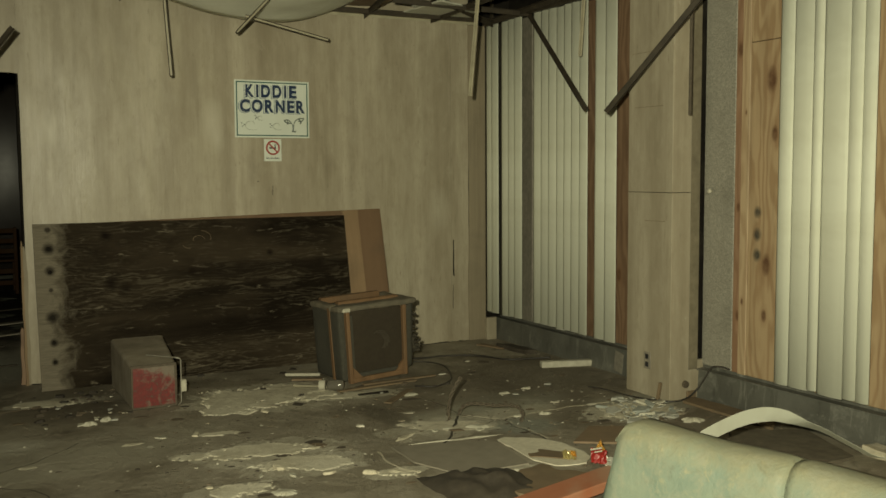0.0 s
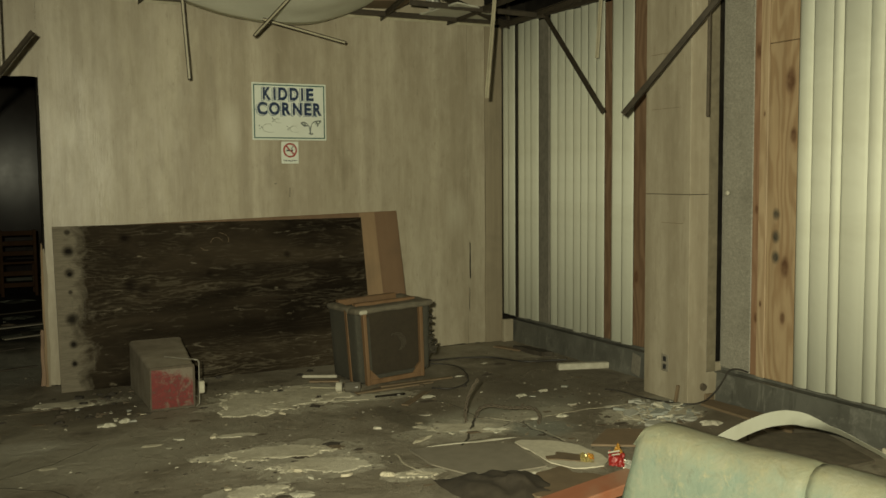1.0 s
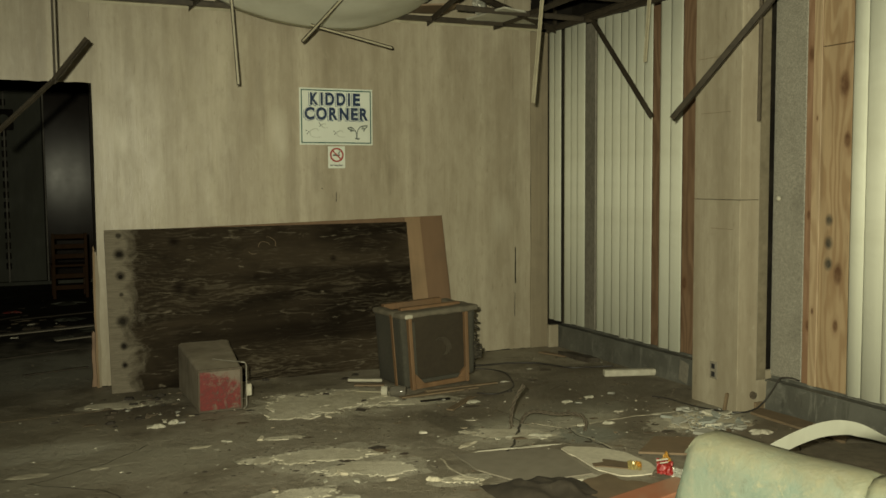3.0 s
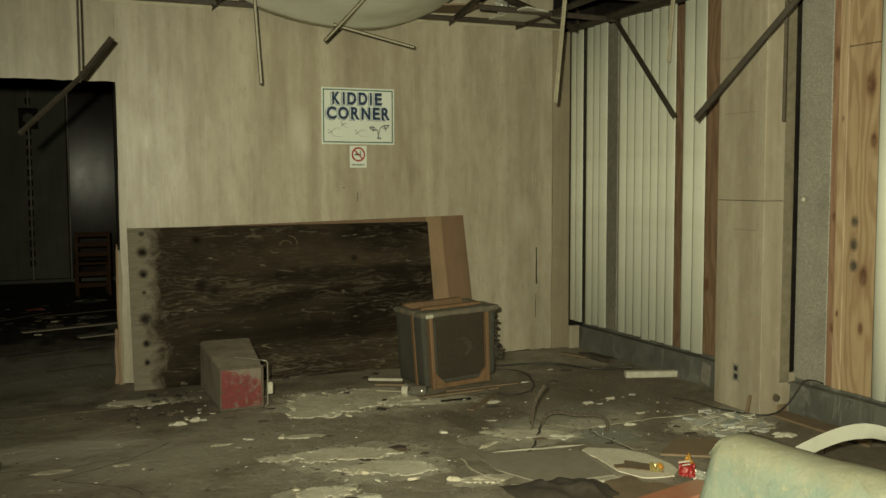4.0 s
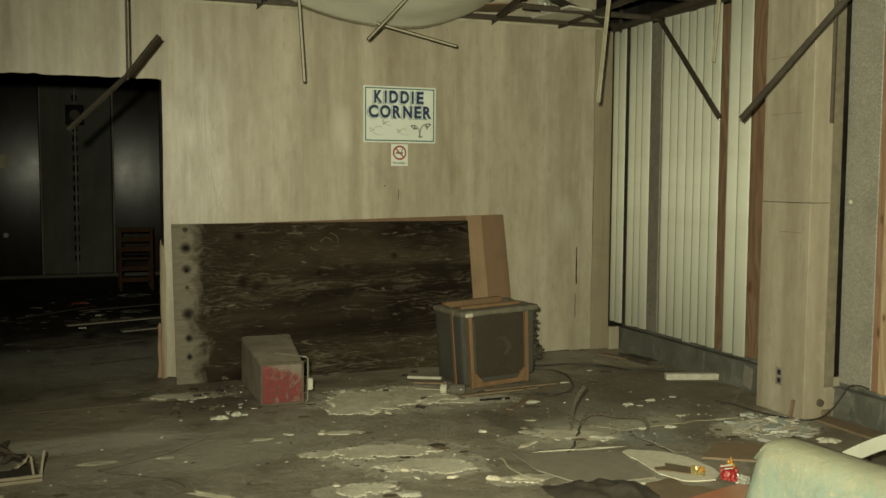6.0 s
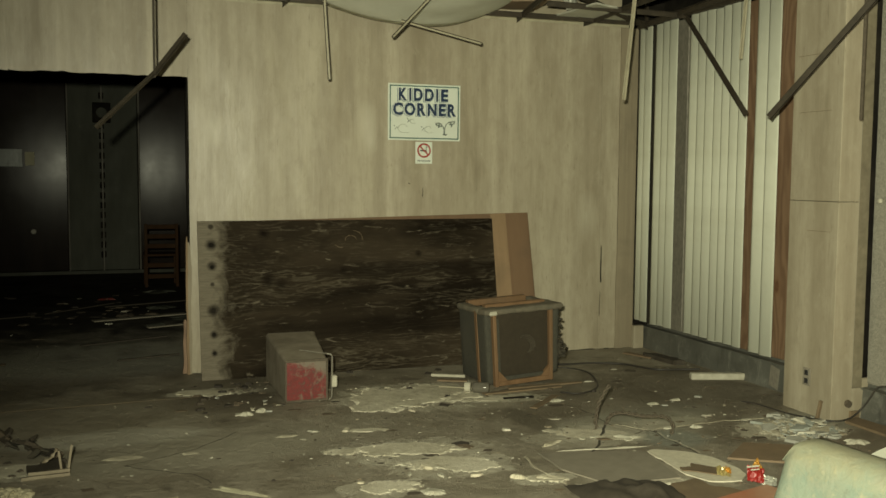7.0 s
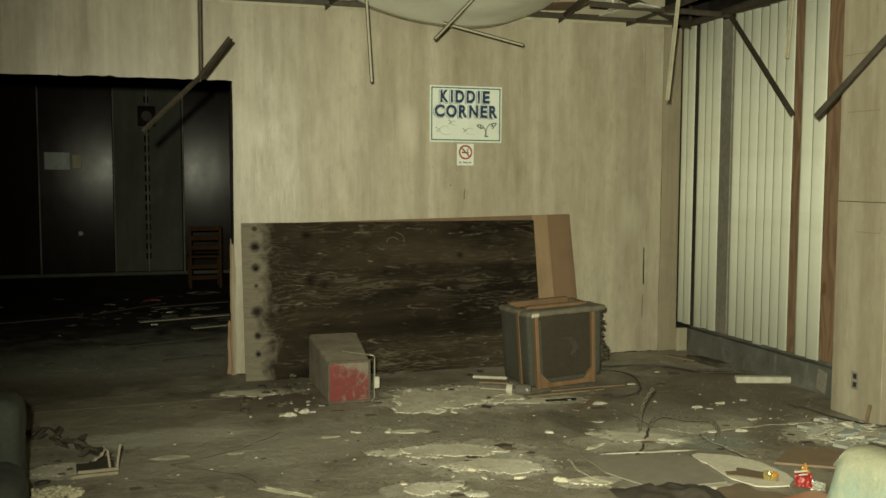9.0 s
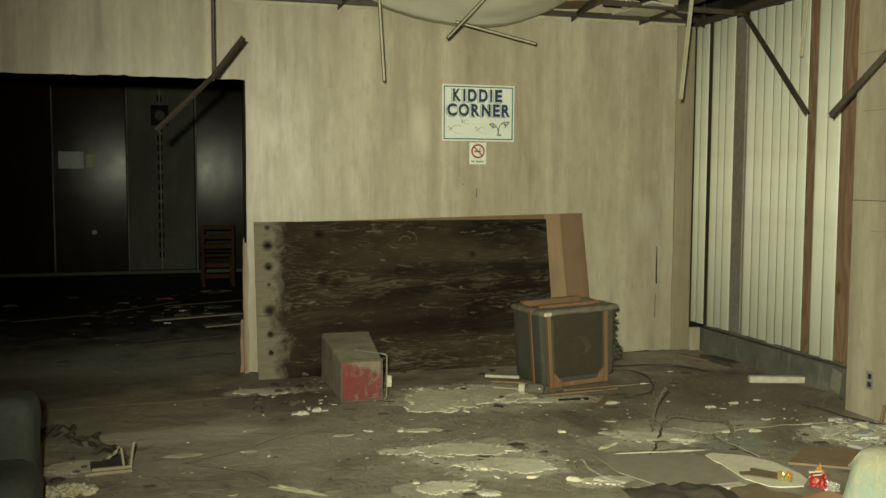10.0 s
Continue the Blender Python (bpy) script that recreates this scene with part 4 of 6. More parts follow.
for p0, p1, w, h, spin, m, lab in (
        ((3.665, 5.77, 1.92), (3.93, 4.95, 2.76), 0.05, 0.03, 40, TBAR, "bent dark ceiling bar hanging by the pillar"),
        ((3.87, 6.31, 1.97), (4.10, 7.45, 2.86), 0.035, 0.03, 40, TBAR, "dark ceiling bar hanging before the blinds"),
        ((3.225, 6.85, 2.10), (3.305, 6.85, 2.90), 0.026, 0.02, 20, TBAR_PALE, "pale ceiling bar hanging straight down"),
        ((3.97, 6.5, 2.39), (4.01, 6.5, 2.92), 0.026, 0.02, 20, TBAR_PALE, "pale ceiling bar hanging straight down"),
        ((3.935, 5.27, 1.89), (3.935, 5.26, 3.4), 0.014, 0.014, 20, RUST, "thin brown bar hanging at the pillar edge"),
        ((-0.049, 7.2, 2.16), (-0.049, 7.2, 3.4), 0.016, 0.012, 10, TBAR, "thin dark ceiling hanger bar")):
    single("hanging_bar", bar(p0, p1, w, h, spin), m, lab, "ceiling bar", group="hanging ceiling bars")


def channel(p0, p1, w, label):
    """A ceiling bar seen into its open side: a tarnished web between two dark flanges."""
    p0, p1 = Vector(p0), Vector(p1)
    d = (p1 - p0).normalized()
    x = d.cross(Vector((0.3, 0.93, -0.15))).normalized()
    y = d.cross(x)
    m = Matrix((x, y, d)).transposed().to_4x4()
    m.translation = p0
    n = (p1 - p0).length
    t = thing("hanging_bar", m, label, "ceiling bar", "hanging ceiling bars")
    part("web", box((-w * 0.26, -0.001, 0), (w * 0.26, 0.001, n), 0.0004), TBAR_PALE, t)
    for k in (-1, 1):
        part("flange", box((k * w * 0.38 - w * 0.115, -0.004, 0.002), (k * w * 0.38 + w * 0.115, 0.004, n), 0.0008), TBAR, t)
    part("end_clip", box((-w * 0.4, -0.007, -0.008), (w * 0.4, 0.007, 0.0015), 0.001), TBAR, t)


channel((1.232, 7.74, 2.25), (1.205, 7.80, 2.90), 0.027, "thin tarnished ceiling channel hanging down the wall")
channel((2.463, 7.77, 2.58), (1.80, 7.77, 2.72), 0.027, "tarnished ceiling channel drooping under the sheet")
channel((1.686, 7.6, 2.57), (1.90, 7.2, 2.86), 0.027, "tarnished ceiling channel drooping under the sheet")
bent = thing("bent_bar", pose(-0.05, 7.19, 2.18), "bent ceiling bar dangling in the wide opening", "ceiling bar", group="hanging ceiling bars")
part("upper_arm", bar((0, 0, 0), (0.205, 0.01, 0.27), 0.045, 0.02, 30), TBAR, bent)
part("lower_arm", bar((0.01, 0, 0.01), (-0.36, 0, -0.355), 0.032, 0.02, 30), TBAR, bent)

# ---- plywood against the wall ----
LEAN = math.degrees(math.asin(0.24 / 1.22))
sheet = thing("plywood_sheet", pose(0.285, 7.86, 0.0, -LEAN, 0, 0), "blackened plywood sheet leaning on the wall", "plywood")
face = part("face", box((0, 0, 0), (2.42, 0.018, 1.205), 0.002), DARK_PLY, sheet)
for z, r in ((1.02, 0.018), (0.85, 0.015), (0.52, 0.019), (0.34, 0.014), (0.20, 0.012)):
    part("bolt_hole", tube(bmesh.new(), [(0.10, -0.0015, z), (0.10, 0.004, z)], r, 14), BLACK, face)
for cx, cz, r0, a0, a1 in ((1.19, 1.045, 0.045, 10, 200), (1.21, 1.06, 0.075, -20, 90), (1.11, 1.02, 0.05, 200, 290)):
    part("scratch", tube(bmesh.new(), [(cx + r0 * math.cos(radians(a)), -0.0012, cz + 0.75 * r0 * math.sin(radians(a))) for a in range(a0, a1, 12)], 0.0018, 4), CARD, face)
rear = thing("plywood_sheet", pose(0.60, 7.885, 0.0, -LEAN, -1.2, 0), "raw brown plywood sheet leaning behind a black one", "plywood")
part("face", box((0, 0, 0), (2.47, 0.018, 1.20), 0.002), RAW_PLY, rear)
part("batten", box((2.12, -0.006, 0), (2.26, -0.001, 1.198), 0.001), RAW_PLY_LIGHT, rear)

# ---- overturned upholstered armchair ----
seat = thing("overturned_armchair", pose(2.272, 7.005, 0, 0, -2.2, 6), "overturned blue armchair with bared orange wood frame", "armchair")


def pad(lo, hi, bevel, taper=0.0, wob=0.006, seed=0.0, cuts=6):
    bm = box(lo, hi, bevel, seg=3)
    bmesh.ops.subdivide_edges(bm, edges=[e for e in bm.edges if e.calc_length() > 0.1], cuts=cuts, use_grid_fill=True)
    mid = (lo[0] + hi[0]) / 2
    for v in bm.verts:
        k = (v.co.z - lo[2]) / max(hi[2] - lo[2], 0.01)
        v.co.x += taper * k
        q = v.co * 9 + Vector((seed, 0, 0))
        v.co += Vector((noise.noise(q), noise.noise(q + Vector((5, 5, 5))), noise.noise(q + Vector((9, 1, 3))))) * wob
    return bm


part("side_panel", pad((-0.02, 0.02, 0.01), (0.045, 0.45, 0.56), 0.02, -0.022, seed=1), FELT, seat, smooth=True)
part("side_panel", pad((0.515, 0.04, 0.03), (0.60, 0.46, 0.56), 0.03, 0.02, seed=2), FELT, seat, smooth=True)
for lo, hi, sd in (((-0.055, -0.018, 0.528), (0.615, 0.115, 0.572), 3), ((-0.052, 0.117, 0.526), (0.035, 0.462, 0.570), 5), ((0.525, 0.117, 0.526), (0.612, 0.458, 0.570), 7)):
    part("padding", pad(lo, hi, 0.018, 0, 0.007, sd), DUSTY_FELT, seat, smooth=True)
# dark board added below the slats, so the opening between them looks shaded
part("dark_gap_board", box((0.036, 0.127, 0.49), (0.524, 0.43, 0.50), 0.002), BLACK_CLOTH, seat)
part("back_panel", box((0.0, 0.43, 0.02), (0.58, 0.46, 0.53), 0.01), FELT, seat)
for x0, ln in ((0.018, -0.012), (0.478, 0.008)):
    part("frame_post", pad((x0, -0.02, 0.0), (x0 + 0.028, 0.02, 0.53), 0.004, ln, 0.001, 4, 2), FRAME_WOOD, seat)
part("frame_post", pad((-0.028, 0.14, 0.0), (-0.02, 0.175, 0.55), 0.003, -0.022, 0.001, 4, 2), FRAME_WOOD, seat)
part("frame_rail", box((0.05, -0.018, 0.002), (0.48, 0.02, 0.038), 0.004), FRAME_WOOD, seat)
for sx, x in ((1, 0.05), (-1, 0.482)):
    bm = bmesh.new()
    a = [bm.verts.new(p) for p in ((x, -0.012, 0.036), (x + sx * 0.075, -0.012, 0.036), (x, -0.012, 0.115))]
    b = [bm.verts.new(v.co + Vector((0, 0.025, 0))) for v in a]
    bm.faces.new(a)
    bm.faces.new(b[::-1])
    for j in range(3):
        k = (j + 1) % 3
        bm.faces.new((a[k], a[j], b[j], b[k]))
    bmesh.ops.recalc_face_normals(bm, faces=bm.faces)
    part("corner_block", bm, FRAME_WOOD, seat)
part("dust_cover", pad((0.035, 0.012, 0.03), (0.495, 0.022, 0.53), 0.002, 0, 0.006, 6), BLACK_CLOTH, seat, smooth=True)
part("top_slat", box((0.03, 0.150, 0.545), (0.535, 0.205, 0.586), 0.005, pose(0, 0, 0, 0, 0, -2)), FRAME_WOOD, seat)
part("top_slat", box((0.02, 0.375, 0.545), (0.53, 0.43, 0.592), 0.005, pose(0, 0, 0, 0, 0, 1)), FRAME_WOOD, seat)
part("felt_edge", pad((0.05, -0.004, 0.038), (0.48, 0.010, 0.068), 0.004, 0, 0.002, 11, 3), FELT, seat)
part("felt_edge", pad((0.052, -0.004, 0.07), (0.072, 0.010, 0.50), 0.004, -0.008, 0.002, 12, 3), FELT, seat)
part("glide", box((-0.02, -0.024, 0.528), (0.045, 0.0, 0.56), 0.008), WHITE, seat)
bm = bmesh.new()
for k in range(46):
    z = 0.08 + 0.46 * k / 46
    p = Vector((0.598 + 0.03 * random.random() + 0.055 * math.exp(-((z - 0.19) / 0.07) ** 2) * random.random() + 0.02 * (k % 5 == 0), 0.06 + 0.16 * random.random(), z))
    r = bmesh.ops.create_icosphere(bm, subdivisions=1, radius=random.uniform(0.010, 0.03))
    bmesh.ops.transform(bm, matrix=Matrix.Translation(p) @ pose(0, 0, 0, 0, random.uniform(-50, 50), 0) @ Matrix.Diagonal((1.1, 1.2, 0.7, 1)), verts=r["verts"])
part("torn_foam", bm, DARK_FOAM, seat)

bm = bmesh.new()
for k in range(4):
    tube(bm, [(0.29 + (0.045 + 0.012 * k) * math.cos(a), 0.008, 0.27 + (0.05 + 0.012 * k) * math.sin(a)) for a in [radians(-70 + 20 * k + d) for d in range(0, 150, 15)]], 0.004, 5)
part("smear", bm, CHALK, seat, "chalky smear on the dust cover")

# ---- bin ----
bin_ = thing("waste_bin", pose(0.752, 6.985, 0.004, 0, 0, 0), "grimy grey metal bin lying on its side, red base", "bin")
bm = bmesh.new()


def rounded(y, x0, x1, z0, z1, r, n=4):
    out = []
    for cx, cz, a0 in ((x1 - r, z0 + r, -90), (x1 - r, z1 - r, 0), (x0 + r, z1 - r, 90), (x0 + r, z0 + r, 180)):
        for k in range(n + 1):
            a = radians(a0 + 90 * k / n)
            out.append(bm.verts.new((cx + r * math.cos(a), y, cz + r * math.sin(a))))
    return out


rings = [rounded(y, -0.012 * k, 0.29 + 0.065 * k, 0.0, 0.288 + 0.066 * k, 0.02 + s) for y, k, s in
         ((0.0, 0.0, 0.0), (0.012, 0.0, 0.0), (0.36, 0.5, 0.002), (0.70, 0.97, 0.004), (0.72, 1.03, 0.004))]
inner = [rounded(y, -0.012 * k + 0.006, 0.284 + 0.065 * k, 0.006, 0.282 + 0.066 * k, 0.02) for y, k in ((0.72, 1.0), (0.03, 0.04))]
rings += inner
for a, b in zip(rings, rings[1:]):
    for j in range(len(a)):
        k = (j + 1) % len(a)
        bm.faces.new((a[j], a[k], b[k], b[j]))
bm.faces.new(rings[0][::-1])
bm.faces.new(rings[-1])
bmesh.ops.recalc_face_normals(bm, faces=bm.faces)
part("body", bm, BIN_GREY, bin_)
for lo, hi in (((0.0, 0.0), (0.29, 0.014)), ((0.0, 0.272), (0.29, 0.29)), ((-0.002, 0.014), (0.010, 0.272)), ((0.278, 0.014), (0.292, 0.272))):
    part("rim", pad((lo[0], -0.012, lo[1]), (hi[0], -0.002, hi[1]), 0.002, 0, 0.0025, 8 + lo[0], 3), RUST, bin_)
part("base", pad((0.003, -0.008, 0.003), (0.287, -0.001, 0.285), 0.003, 0, 0.002, 3), BIN_RED, bin_)
handle = part("handle", tube(bmesh.new(), [(0.30, 0.0, 0.0), (0.318, -0.01, 0.02), (0.320, -0.012, 0.30), (0.312, -0.012, 0.315), (0.29, -0.005, 0.32), (0.13, 0.16, 0.325)], 0.0045, 6), STEEL, bin_, "thin bent wire handle")
part("grip", box((0.315, -0.03, 0.09), (0.352, 0.01, 0.17), 0.006), WHITE, handle, "white block on the wire handle")

# ---- mint bench back ----
bench = thing("bench_back", pose(1.722, 3.22, 0, 0, 0, 0), "dirty mint-green vinyl bench back", "bench")


def cushion(s0, s1, seed, first):
    """A length of the padded back; s: metres along it from its far end."""
    bm = bmesh.new()
    rows = []
    n = 22
    prof = ((-0.085, 0.0), (-0.073, 0.2), (-0.056, 0.40), (-0.032, 0.56), (-0.012, 0.637), (0.012, 0.675), (0.05, 0.692), (0.10, 0.692), (0.15, 0.68), (0.185, 0.64), (0.2, 0.5), (0.2, 0.0))
    for i in range(n + 1):
        k = i / n
        s = s0 + (s1 - s0) * k
        end = min(s - s0, s1 - s)
        shrink = (0.035 if (k < 0.5 and first) else 0.003) * max(0.0, 1 - end / 0.05) ** 2
        row = []
        for u, z in prof:
            zz = z * (0.985 - 0.030 * s) - (shrink * 2.0 if z > 0.5 else 0) + 0.010 * noise.noise(Vector((s * 4, u * 9, seed)))
            uu = u + (shrink if u < 0.05 else -shrink) + 0.008 * noise.noise(Vector((s * 6, z * 6, seed + 4)))
            ss = s - (0.075 * (1 - z / 0.69) * max(0.0, 1 - s / 0.25) if first else 0)
            row.append(bm.verts.new((0.275 * ss + uu * 0.963, -0.963 * ss + uu * 0.275, max(zz, 0))))
        rows.append(row)
    for a, b in zip(rows, rows[1:]):
        for j in range(len(prof) - 1):
            bm.faces.new((a[j], b[j], b[j + 1], a[j + 1]))
    bm.faces.new(rows[0])
    bm.faces.new(rows[-1][::-1])
    bmesh.ops.recalc_face_normals(bm, faces=bm.faces)
    return bm


for k, (s0, s1) in enumerate(((0.0, 0.63), (0.632, 1.2), (1.202, 1.75))):
    part("cushion", cushion(s0, s1, 3.0 * k, k == 0), MINT, bench, smooth=True)

# loose vane that arches out from behind the bench
pts = glide([(2.50, 3.95, 0.17), (2.70, 3.95, 0.24), (2.86, 3.95, 0.297), (3.04, 3.95, 0.339), (3.18, 3.95, 0.350), (3.31, 3.95, 0.335), (3.42, 3.95, 0.298), (3.51, 3.95, 0.262), (3.65, 3.95, 0.208), (3.90, 3.95, 0.082),
             (4.0, 3.93, 0.03), (4.10, 3.89, 0.006)], 20)
lean = [((-0.016, -0.010, 0.038), 0), ((-0.008, -0.010, 0.040), 0.40), ((0.004, -0.022, 0.032), 0.50), ((-0.008, -0.038, 0.020), 0.62), ((-0.018, -0.036, 0.013), 0.75), ((-0.018, -0.036, 0.012), 1.01)]
wide = []
for k in range(len(pts)):
    f = k / len(pts)
    j = max(i for i in range(len(lean) - 1) if lean[i][1] <= f)
    wide.append(Vector(lean[j][0]).lerp(Vector(lean[j + 1][0]), (f - lean[j][1]) / (lean[j + 1][1] - lean[j][1])))
single("loose_vane", ribbon(bmesh.new(), pts, wide, 0.0009), VANE, "loose yellowed blind vane arching over the floor", "blind vane")

# ---- grey sofa ----
sofa = thing("grey_sofa", pose(-1.0, 5.3, 0), "dusty blue-grey sofa by the rubble", "sofa")
part("back", pad((-0.9, 0.10, 0.02), (0.022, 0.42, 0.5), 0.07, 0, 0.012, 1), SOFA_GREY, sofa, smooth=True)
part("seat", pad((-0.9, -0.40, 0.0), (0.075, 0.05, 0.265), 0.10, 0, 0.012, 2), SOFA_GREY, sofa, smooth=True)

# ---- sign ----


def lettering(body, size, bold, depth, wide=0, high=0):
    cu = bpy.data.curves.new("lettering", "FONT")
    cu.body, cu.size, cu.align_x, cu.align_y, cu.offset, cu.extrude = body, size, "CENTER", "CENTER", bold, depth
    cu.space_character = 1.22 if wide else 1.05
    ob = new("lettering", cu)
    me = bpy.data.meshes.new_from_object(ob.evaluated_get(bpy.context.evaluated_depsgraph_get()))
    bpy.data.objects.remove(ob)
    bm = bmesh.new()
    bm.from_mesh(me)
    bpy.data.meshes.remove(me)
    xs, ys = [v.co.x for v in bm.verts], [v.co.y for v in bm.verts]
    if wide:
        k, h = wide / (max(xs) - min(xs)), high / (max(ys) - min(ys))
        bmesh.ops.translate(bm, vec=(-(max(xs) + min(xs)) / 2, -(max(ys) + min(ys)) / 2, 0), verts=bm.verts)
        bmesh.ops.transform(bm, matrix=Matrix.Diagonal((k, h, 1, 1)), verts=bm.verts)
    bmesh.ops.transform(bm, matrix=pose(0, 0, 0, 90, 0, 0), verts=bm.verts)
    return bm


def shifted(bm, x, y, z):
    bmesh.ops.translate(bm, vec=(x, y, z), verts=bm.verts)
    return bm


sign = thing("wall_sign", pose(1.80, WALL_Y - 0.004, 1.825, 0, 0.15, 0), "white KIDDIE CORNER sign with a teal border", "sign")
board_ = part("board", box((0, -0.003, 0), (0.622, 0, 0.457), 0.001), SIGN_WHITE, sign)
bm = bmesh.new()
for lo, hi in (((0.014, 0.014), (0.608, 0.021)), ((0.014, 0.436), (0.608, 0.443)), ((0.014, 0.021), (0.021, 0.436)), ((0.601, 0.021), (0.608, 0.436))):
    add_box(bm, (lo[0] - 0.001, -0.0044, lo[1] - 0.001), (hi[0] + 0.001, -0.003, hi[1] + 0.001))
part("border", bm, TEAL, board_)
for word, z, spans in (("KIDDIE", 0.371, ((0.088, 0.160), (0.176, 0.197), (0.216, 0.294), (0.311, 0.389), (0.408, 0.429), (0.450, 0.516))),
                       ("CORNER", 0.252, ((0.040, 0.126), (0.137, 0.230), (0.245, 0.322), (0.335, 0.415), (0.432, 0.495), (0.508, 0.585)))):
    for letter, (x0, x1) in zip(word, spans):
        w, x = x1 - x0, (x0 + x1) / 2
        part("letter_edge", shifted(lettering(letter, 0.15, 0.009, 0.0003, w + 0.006, 0.110), x - 0.0085, -0.0038, z - 0.005), EDGE_INK, board_)
        part("letter_gap", shifted(lettering(letter, 0.15, 0.0075, 0.0003, w + 0.001, 0.105), x - 0.006, -0.0048, z - 0.003), SIGN_WHITE, board_)
        part("letter", shifted(lettering(letter, 0.15, 0.0065, 0.0003, w - 0.002, 0.102), x, -0.0058, z), NAVY, board_, "navy block capital")
# faded drawings
for cx, cz, s in ((0.125, 0.095, 1.0), (0.34, 0.09, 0.75), (0.20, 0.155, 0.5)):
    bm = bmesh.new()
    for k in range(3):
        pts = [(cx + s * 0.04 * (1 + 0.3 * k) * math.cos(a) + 0.01 * k, -0.0045, cz + s * 0.035 * math.sin(a)) for a in [radians(20 + 50 * k + d) for d in range(0, 200, 20)]]
        tube(bm, pts, 0.0016, 4)
    part("drawing", bm, PALE_INK, board_, "faded grey line drawing")
    bm = bmesh.new()
    for dx, dz in ((-0.07, 0.02), (-0.062, -0.005), (-0.05, 0.008)):
        add_box(bm, (cx + s * dx - 0.004, -0.005, cz + dz - 0.005), (cx + s * dx + 0.004, -0.003, cz + dz + 0.005))
    part("drawing", bm, GREY_INK, board_)
bm = bmesh.new()
for pts in ([(0.485, 0.055), (0.487, 0.10), (0.50, 0.135), (0.53, 0.155), (0.575, 0.16)], [(0.48, 0.055), (0.478, 0.10), (0.46, 0.13), (0.435, 0.145), (0.405, 0.14)],
            [(0.435, 0.145), (0.44, 0.12), (0.43, 0.11)], [(0.53, 0.155), (0.55, 0.13), (0.54, 0.115)], [(0.575, 0.16), (0.56, 0.14), (0.525, 0.135)],
            [(0.405, 0.14), (0.425, 0.125), (0.46, 0.118)], [(0.47, 0.055), (0.495, 0.05), (0.505, 0.058)]):
    tube(bm, glide([(x, -0.0045, z) for x, z in pts], 4), 0.0055, 4)
part("drawing", bm, GREY_INK, board_, "grey line drawing of a leafy sprout")

sticker = thing("no_smoking_sticker", pose(2.035, WALL_Y - 0.003, 1.635), "small white no-smoking sticker with a red ring", "sticker")
paper = part("paper", box((0, -0.0015, 0), (0.145, 0, 0.178), 0.0005), SIGN_WHITE, sticker)
bm = bmesh.new()
tube(bm, [(0.074 + 0.052 * math.cos(a), -0.002, 0.108 + 0.052 * math.sin(a)) for a in [radians(d) for d in range(0, 361, 15)]], 0.0075, 6)
tube(bm, [(0.038, -0.003, 0.144), (0.110, -0.003, 0.072)], 0.006, 6)
part("ring", bm, RED_INK, paper)
bm = box((0.042, -0.003, 0.100), (0.100, -0.0015, 0.112))
tube(bm, glide([(0.095, -0.002, 0.116), (0.088, -0.002, 0.125), (0.10, -0.002, 0.132), (0.095, -0.002, 0.142)], 4), 0.003, 5)
part("cigarette", bm, INK, paper)
part("lettering", shifted(lettering("No Smoking", 0.021, 0.0006, 0.0003), 0.072, -0.0022, 0.024), INK, paper)

# ---- far room ----
FAR_Y = 16.04
# both far room walls carry the room's darkness in their colour
single("wall_far", box((-4.6, 16.12, 0), (5.2, 16.3, 3.4)), BLACK, "far room wall, near-black for its darkness", "wall", kind="structure")
single("wall_far_east", box((2.6, WALL_Y + 0.12, 0), (2.72, 16.12, 3.4)), BLACK, "far room side wall, near-black for its darkness", "wall", kind="structure")
partition = thing("folding_partition", pose(0, FAR_Y, 0), "dark brown glossy folding partition in the far room", "partition")
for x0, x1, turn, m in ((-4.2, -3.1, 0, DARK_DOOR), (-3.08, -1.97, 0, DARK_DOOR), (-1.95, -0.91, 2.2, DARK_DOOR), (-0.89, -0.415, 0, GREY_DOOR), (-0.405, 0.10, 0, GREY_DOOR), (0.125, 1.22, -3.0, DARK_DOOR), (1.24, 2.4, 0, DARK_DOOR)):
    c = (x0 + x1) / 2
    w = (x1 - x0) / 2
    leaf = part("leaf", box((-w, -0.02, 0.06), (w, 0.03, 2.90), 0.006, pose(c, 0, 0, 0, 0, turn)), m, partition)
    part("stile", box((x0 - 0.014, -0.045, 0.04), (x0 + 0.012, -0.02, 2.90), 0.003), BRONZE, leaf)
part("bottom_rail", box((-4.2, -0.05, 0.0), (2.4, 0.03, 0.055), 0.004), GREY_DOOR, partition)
# black band puts the unlit ceiling above the leaves into colour
part("dark_band", box((-4.2, -0.05, 2.91), (2.4, 0.06, 3.05), 0.004), BLACK, partition)
for k in range(17):
    part("hinge_link", box((-0.447, -0.035, 0.25 + 0.15 * k), (-0.373, -0.01, 0.345 + 0.15 * k), 0.006), BLACK, partition)
part("pull", tube(bmesh.new(), [(-1.387, -0.02, 0.66), (-1.387, -0.05, 0.66)], 0.035, 12), STEEL, partition)
box_clock = thing("wall_gauge", pose(-0.405, FAR_Y - 0.04, 2.44), "black box with a dim round dial", "gauge")
part("case", box((-0.13, -0.1, -0.15), (0.13, 0.0, 0.15), 0.01), BLACK, box_clock)
part("dial", tube(bmesh.new(), [(0, -0.099, 0), (0, -0.107, 0)], 0.075, 20), GREY_DOOR, box_clock)
notice = thing("notice_holder", pose(-1.87, FAR_Y - 0.055, 1.62), "pale plastic notice holder on the partition", "notice holder")
part("sleeve", box((0, -0.012, 0), (0.36, 0, 0.26), 0.003), PLASTIC, notice)
